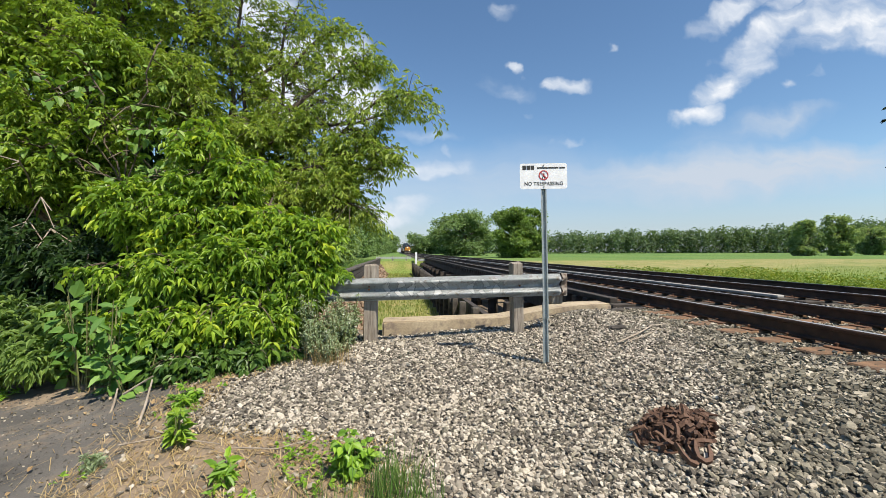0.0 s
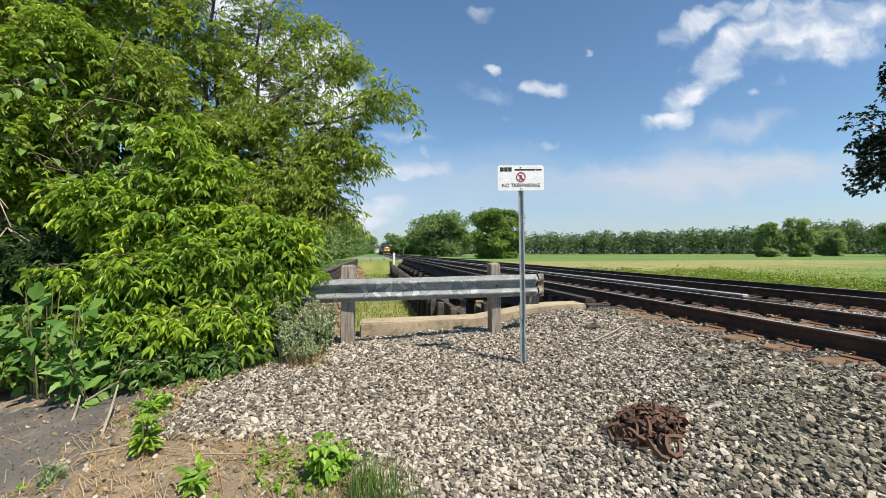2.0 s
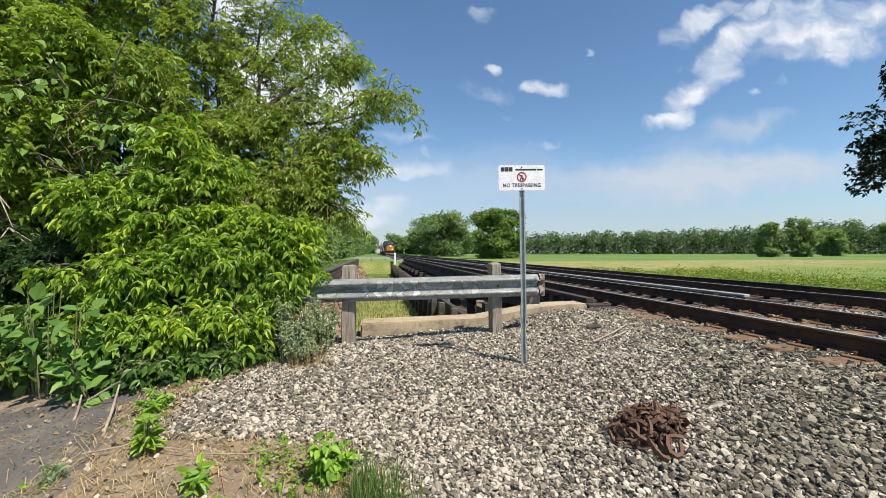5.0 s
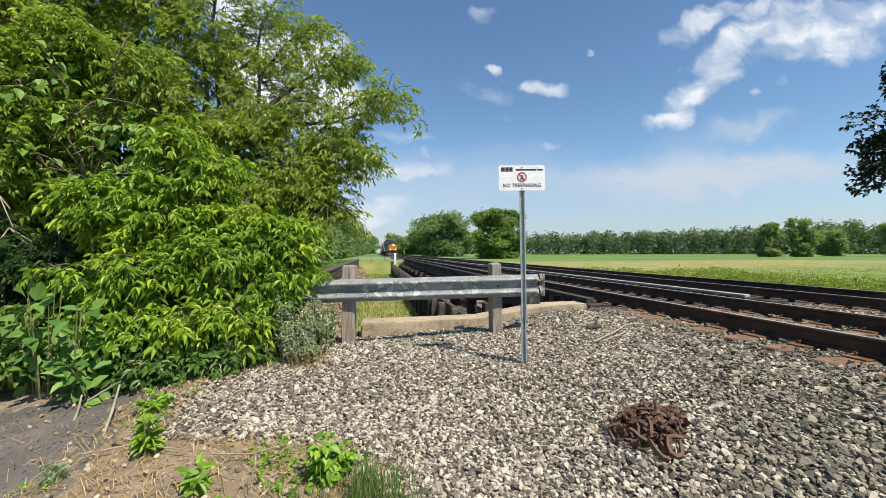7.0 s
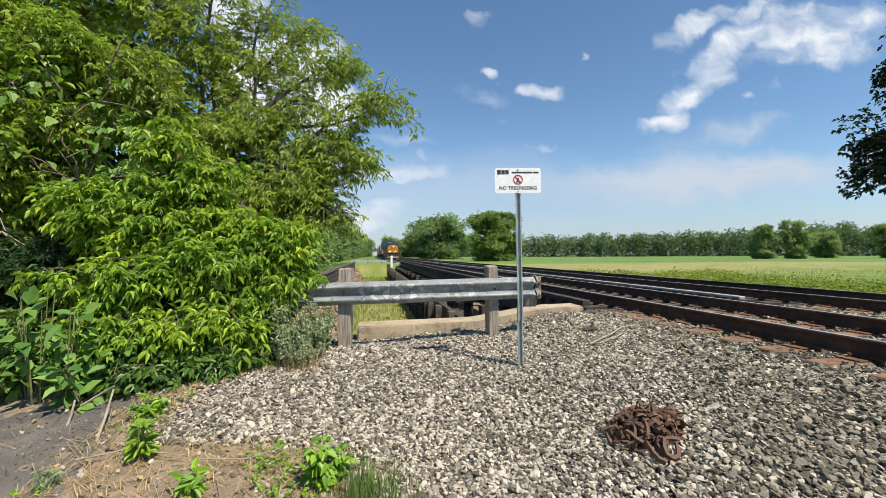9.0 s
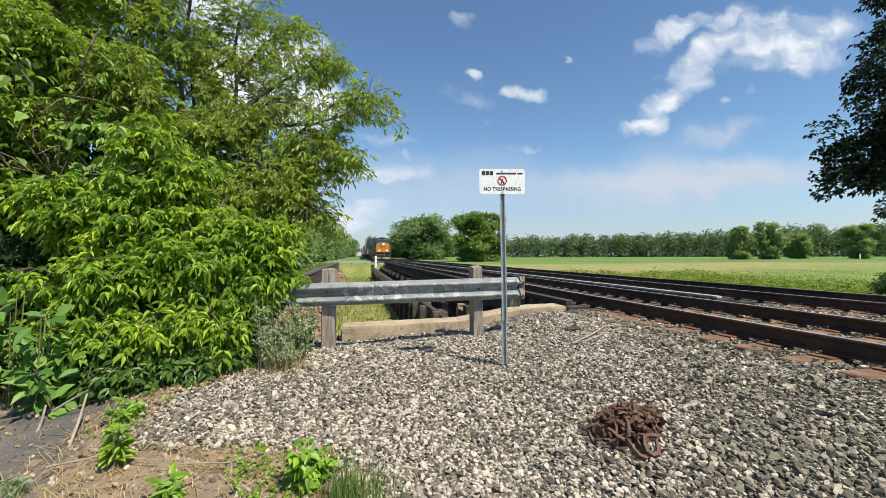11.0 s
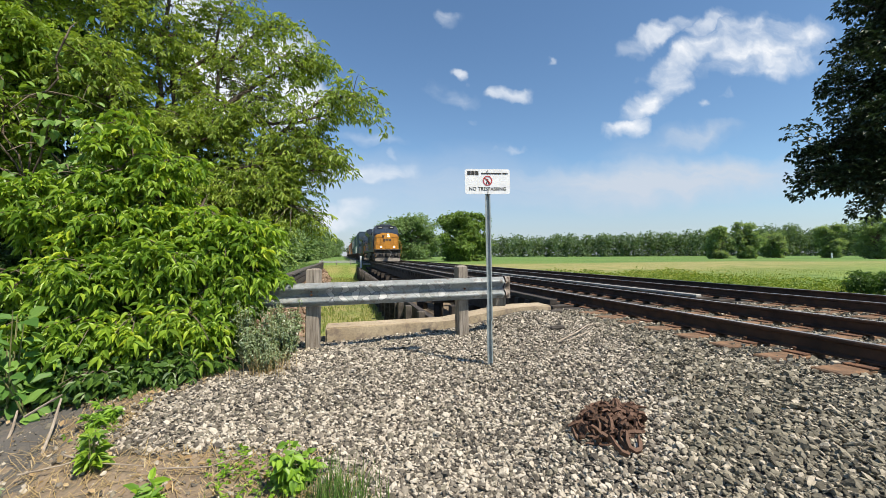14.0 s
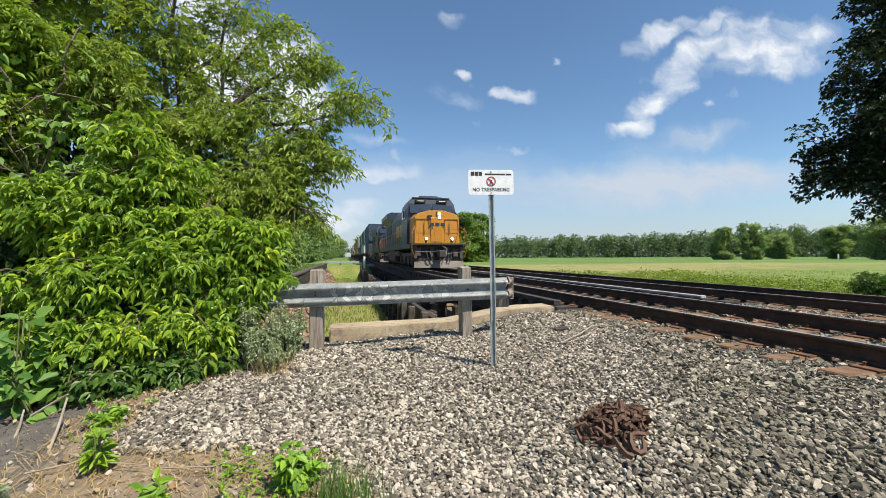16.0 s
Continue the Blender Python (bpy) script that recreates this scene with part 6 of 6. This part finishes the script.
    for x in (-0.72, 0.72):
        part("grab_iron", boxed(x - 0.015, fy - 0.03, 2.0, x + 0.015, fy + 0.01, 2.75), M["grime_shade_orange"], nose)
    part("vent", boxed(-0.56, fy + 0.02, 2.82, -0.30, fy + 0.10, 3.08, bevel=0.02), M["grille"], nose)
    # emblem as plain dark shapes
    for x0, x1 in ((-0.42, -0.2), (-0.12, 0.12), (0.2, 0.44)):
        part("emblem_bar", boxed(x0, fy - 0.022, 2.46, x1, fy - 0.004, 2.64, bevel=0.008, m=None), M["navy"], nose)
    part("headlamp_housing", boxed(-0.02, fy + 0.0, 2.80, 0.27, fy + 0.12, 3.30, bevel=0.03), skin, nose)
    glow = M["lamp"] if lit else M["loco_glass"]
    for z in (2.93, 3.15):
        bm = bmesh.new()
        rod(bm, (0.12, fy + 0.01, z), (0.12, fy - 0.03, z), 0.07, seg=16)
        part("headlight", bm, glow, nose, "lit white headlight")
    for s in (-1, 1):
        bm = bmesh.new()
        rod(bm, (s * 0.73, 0.42, 1.72), (s * 0.73, 0.26, 1.72), 0.10, 0.105, 14)
        box(bm, s * 0.73 - 0.05, 0.3, 1.47, s * 0.73 + 0.05, 0.42, 1.62)
        d = part("ditch_light", bm, M["loco_dark"], t)
        bm = bmesh.new()
        rod(bm, (s * 0.73, 0.262, 1.72), (s * 0.73, 0.245, 1.72), 0.075, seg=16)
        part("lamp_lens", bm, glow, d, "lit warm white lens")
    # cab
    cab = [(-1.50, 1.47), (1.50, 1.47), (1.48, 3.60), (1.42, 3.92), (1.20, 4.24), (0.6, 4.36), (-0.6, 4.36), (-1.20, 4.24), (-1.42, 3.92), (-1.48, 3.60)]
    bm = bmesh.new()
    loft(bm, [[(x, 2.35 - 0.10 * (3.4 - z) * 0 + 0.22 * max(0, z - 3.3), z) for x, z in cab], [(x, 4.9, z) for x, z in cab]])
    c = part("cab", bm, M["navy"], t, "dark blue painted cab")
    part("cab_roof_edge", boxed(-1.15, 2.5, 4.26, 1.15, 2.75, 4.31), M["navy"], c)
    for s in (-1, 1):
        w = bmesh.new()
        a = [(0.06, 3.38), (1.34, 3.34), (1.30, 3.82), (0.06, 3.93)]
        vs = [w.verts.new((s * x, 2.33 + 0.22 * max(0, z - 3.3), z)) for x, z in a]
        ws = [w.verts.new((s * x, 2.30 + 0.22 * max(0, z - 3.3), z)) for x, z in a]
        w.faces.new(vs), w.faces.new(ws[::-1])
        for k in range(4):
            w.faces.new((vs[k], vs[(k + 1) % 4], ws[(k + 1) % 4], ws[k]))
        part("windscreen", w, M["loco_glass"], c, "dark cab windscreen")
        handrail([(s * 0.5, 2.28, 3.33), (s * 0.75, 2.30, 3.62)], c, M["grille"], 0.012, "wiper")
        b = part("number_board", boxed(s * 0.66 - 0.30, 2.37, 3.98, s * 0.66 + 0.30, 2.56, 4.18, bevel=0.015), M["grille"], c, "black number board")
        part("number_bar", boxed(s * 0.66 - 0.19, 2.355, 4.05, s * 0.66 + 0.19, 2.366, 4.10), M["box_white"], b)
        for y, z in ((3.0, 3.05), (3.9, 3.05)):
            part("side_window", boxed(s * 1.505 - 0.01, y, z, s * 1.505 + 0.01, y + 0.7, z + 0.55, bevel=0.004), M["loco_glass"], c)
        part("mirror", boxed(s * 1.62 - 0.06, 2.9, 3.1, s * 1.62 + 0.06, 2.95, 3.5), M["grille"], c)
    part("air_conditioner", boxed(-0.6, 3.2, 4.34, 0.6, 4.3, 4.52, bevel=0.05), M["navy"], c)
    # long hood, walkway, tank
    part("underframe", boxed(-1.5, 1.2, 1.20, 1.5, 21.6, 1.46, bevel=0.02), M["navy"], t)
    part("hood", boxed(-0.98, 4.9, 1.46, 0.98, 20.6, 3.95, bevel=0.08), M["navy"], t, "dark blue long hood")
    part("hood_roof", boxed(-0.99, 4.85, 3.75, 0.99, 14.5, 4.12, bevel=0.1), M["navy"], t)
    for s in (-1, 1):
        for y in np.arange(5.4, 14.0, 1.15):
            part("hood_door", boxed(s * 0.985 - 0.015, y, 1.75, s * 0.985 + 0.015, y + 1.05, 3.6, bevel=0.008), M["hood_grey"], t)
        for y0b, y1b in ((6.0, 7.6), (8.0, 9.6), (10.0, 11.6)):
            part("lettering_bar", boxed(s * 1.005 - 0.012, y0b, 2.2, s * 1.005 + 0.012, y1b, 3.1, bevel=0.01), M["orange"], t)
        part("radiator_grille", boxed(s * 1.0 - 0.02, 15.2, 2.4, s * 1.0 + 0.02, 19.8, 3.6, bevel=0.01), M["grille"], t)
        handrail([(s * 1.46, 5.0, 2.45), (s * 1.46, 21.0, 2.45)], t, M["orange"], 0.018)
        for y in np.arange(5.0, 21.2, 2.0):
            handrail([(s * 1.46, y, 1.46), (s * 1.46, y, 2.45)], t, M["orange"], 0.016, "stanchion")
        part("air_tank", boxed(s * 1.25 - 0.18, 7.0, 0.75, s * 1.25 + 0.18, 9.2, 1.15, bevel=0.1), M["truck"], t)
    bm = bmesh.new()
    prism(bm, [(-0.98, 3.7), (0.98, 3.7), (1.48, 4.15), (1.48, 4.5), (1.1, 4.66), (-1.1, 4.66), (-1.48, 4.5), (-1.48, 4.15)], 14.8, 20.4)
    part("radiator_wing", bm, M["navy"], t, "flared dark blue radiator housing")
    part("exhaust_stack", boxed(-0.5, 10.4, 4.08, 0.5, 12.0, 4.42, bevel=0.06), M["loco_dark"], t)
    bm = bmesh.new()
    prism(bm, [(-1.4, 0.45), (-1.1, 0.25), (1.1, 0.25), (1.4, 0.45), (1.45, 1.19), (-1.45, 1.19)], 9.0, 14.0)
    part("fuel_tank", bm, M["loco_dark"], t)
    truck(t, 4.6), truck(t, 17.6)
    part("rear_coupler", boxed(-0.2, 21.5, 0.7, 0.2, 22.5, 1.0, bevel=0.04), M["loco_dark"], t)
    return t


M["hood_grey"] = plain("grey_blue_hood_paint", (0.032, 0.036, 0.042), 0.5)
# darker copy of the orange paint, with grime and shade both in its colour
M["grime_shade_orange"] = plain("shadowed_orange_steel", (0.33, 0.14, 0.015), 0.6)


def container(y, z, length, mat, label, group="stacked containers"):
    t = thing("shipping_container", (NEAR_X, y, HEAD + z), label, "container", group)
    w, h = 1.22, 2.85
    bm = bmesh.new()
    n = int(length / 0.28)
    for s in (-1, 1):
        row = []
        for k in range(n * 2 + 1):
            yy = 0.12 + (length - 0.24) * k / (n * 2)
            d = 0.0 if (k // 2) % 2 else 0.035
            row.append((bm.verts.new((s * (w - d), yy, 0.15)), bm.verts.new((s * (w - d), yy, h - 0.12))))
        for a, b in zip(row, row[1:]):
            bm.faces.new((a[0], b[0], b[1], a[1]))
    box(bm, -w + 0.02, 0.02, h - 0.1, w - 0.02, length - 0.02, h - 0.05)
    box(bm, -w + 0.04, 0.06, 0.12, w - 0.04, length - 0.06, 0.15)
    part("body", bm, mat, t)
    fr = bmesh.new()
    for s in (-1, 1):
        box(fr, s * w - 0.06, 0, h - 0.13, s * w + 0.06, length, h)
        box(fr, s * w - 0.06, 0, 0, s * w + 0.06, length, 0.16)
        for yy in (0, length - 0.14):
            box(fr, s * w - 0.07, yy, 0, s * w + 0.07, yy + 0.14, h)
    for yy in (0.0, length - 0.1):
        box(fr, -w, yy, 0, w, yy + 0.1, 0.16)
        box(fr, -w, yy, h - 0.14, w, yy + 0.1, h)
    part("frame", fr, mat, t)
    part("end_wall", boxed(-w + 0.05, 0.04, 0.15, w - 0.05, 0.09, h - 0.13), mat, t)
    part("door", boxed(-w + 0.05, length - 0.09, 0.15, w - 0.05, length - 0.04, h - 0.13), mat, t)
    return t


def well_car(y, length):
    t = thing("well_car", (NEAR_X, y, HEAD), "low brown double-stack well wagon", "wagon", "wagons of the train")
    bm = bmesh.new()
    for s in (-1, 1):
        box(bm, s * 1.36 - 0.07, 1.2, 0.35, s * 1.36 + 0.07, length - 1.2, 1.35, bevel=0.02)
        box(bm, s * 1.36 - 0.11, 1.2, 1.25, s * 1.36 + 0.11, length - 1.2, 1.38)
        for yy in np.arange(2.0, length - 1.5, 1.4):
            box(bm, s * 1.45 - 0.03, yy, 0.4, s * 1.45 + 0.03, yy + 0.1, 1.25)
    box(bm, -1.3, 1.3, 0.30, 1.3, length - 1.3, 0.42)
    for yy in (0.0, length - 1.3):
        box(bm, -1.3, yy, 0.8, 1.3, yy + 1.3, 1.2, bevel=0.04)
    part("body", bm, M["wagon"], t)
    for yy in (0.7, length - 0.7):
        b = bmesh.new()
        for s in (-1, 1):
            prism(b, [(yy - 1.1, 0.45), (yy - 0.4, 0.3), (yy + 0.4, 0.3), (yy + 1.1, 0.45), (yy + 1.0, 0.75), (yy - 1.0, 0.75)], s * 1.0 - 0.08, s * 1.0 + 0.08, "x")
        tr = part("truck", b, M["loco_dark"], t)
        for dy in (-0.88, 0.88):
            for s in (-1, 1):
                w = bmesh.new()
                rod(w, (s * 0.68, yy + dy, 0.46), (s * 0.82, yy + dy, 0.46), 0.46, seg=16)
                part("wheel", w, M["loco_dark"], tr)
    return t


def build_train():
    things = [build_locomotive(0.0, "orange-yellow and dark blue freight locomotive with lit headlamps"),
              build_locomotive(22.6, "second dark blue and orange freight locomotive behind the first", False)]
    y = 45.4
    stock = [("box_blue", "box_blue"), ("box_white", "box_green"), ("box_green", "box_green"), ("box_blue", "box_white"), ("box_orange", "box_red"),
             ("box_red", "box_orange"), ("box_white", "box_blue"), ("box_orange", "box_orange"), ("box_red", "box_white"), ("box_green", "box_blue"),
             ("box_white", "box_white"), ("box_blue", "box_red"), ("box_orange", "box_green")]
    colour = {"box_blue": "blue", "box_white": "white", "box_green": "grey-green", "box_red": "red-brown", "box_orange": "orange"}
    for low, high in stock:
        things.append(well_car(y, 16.6))
        things.append(container(y + 2.1, 0.43, 12.2, M[low], f"corrugated {colour[low]} shipping container in a well wagon"))
        things.append(container(y + 1.9 - 0.0, 3.29, 12.6, M[high], f"corrugated {colour[high]} shipping container stacked on another"))
        y += 17.1
    return things


train = build_train()
FRONT_Y, SPEED = 23.1, 11.75       # where the train's nose is at the clip's end; metres a second


def train_y(t):
    """How far along the track the train's nose is; it gains a little speed near the end."""
    return FRONT_Y + SPEED * (16 - t) - 1.1 * max(0.0, (t - 14) / 2) ** 2


def motions():
    """The whole train rolls toward the camera."""
    for ob in train:
        x, y, z = ob.location
        walk(ob, [(k * 0.5, pose(x, y + train_y(k * 0.5), z)) for k in range(33)])


motions()
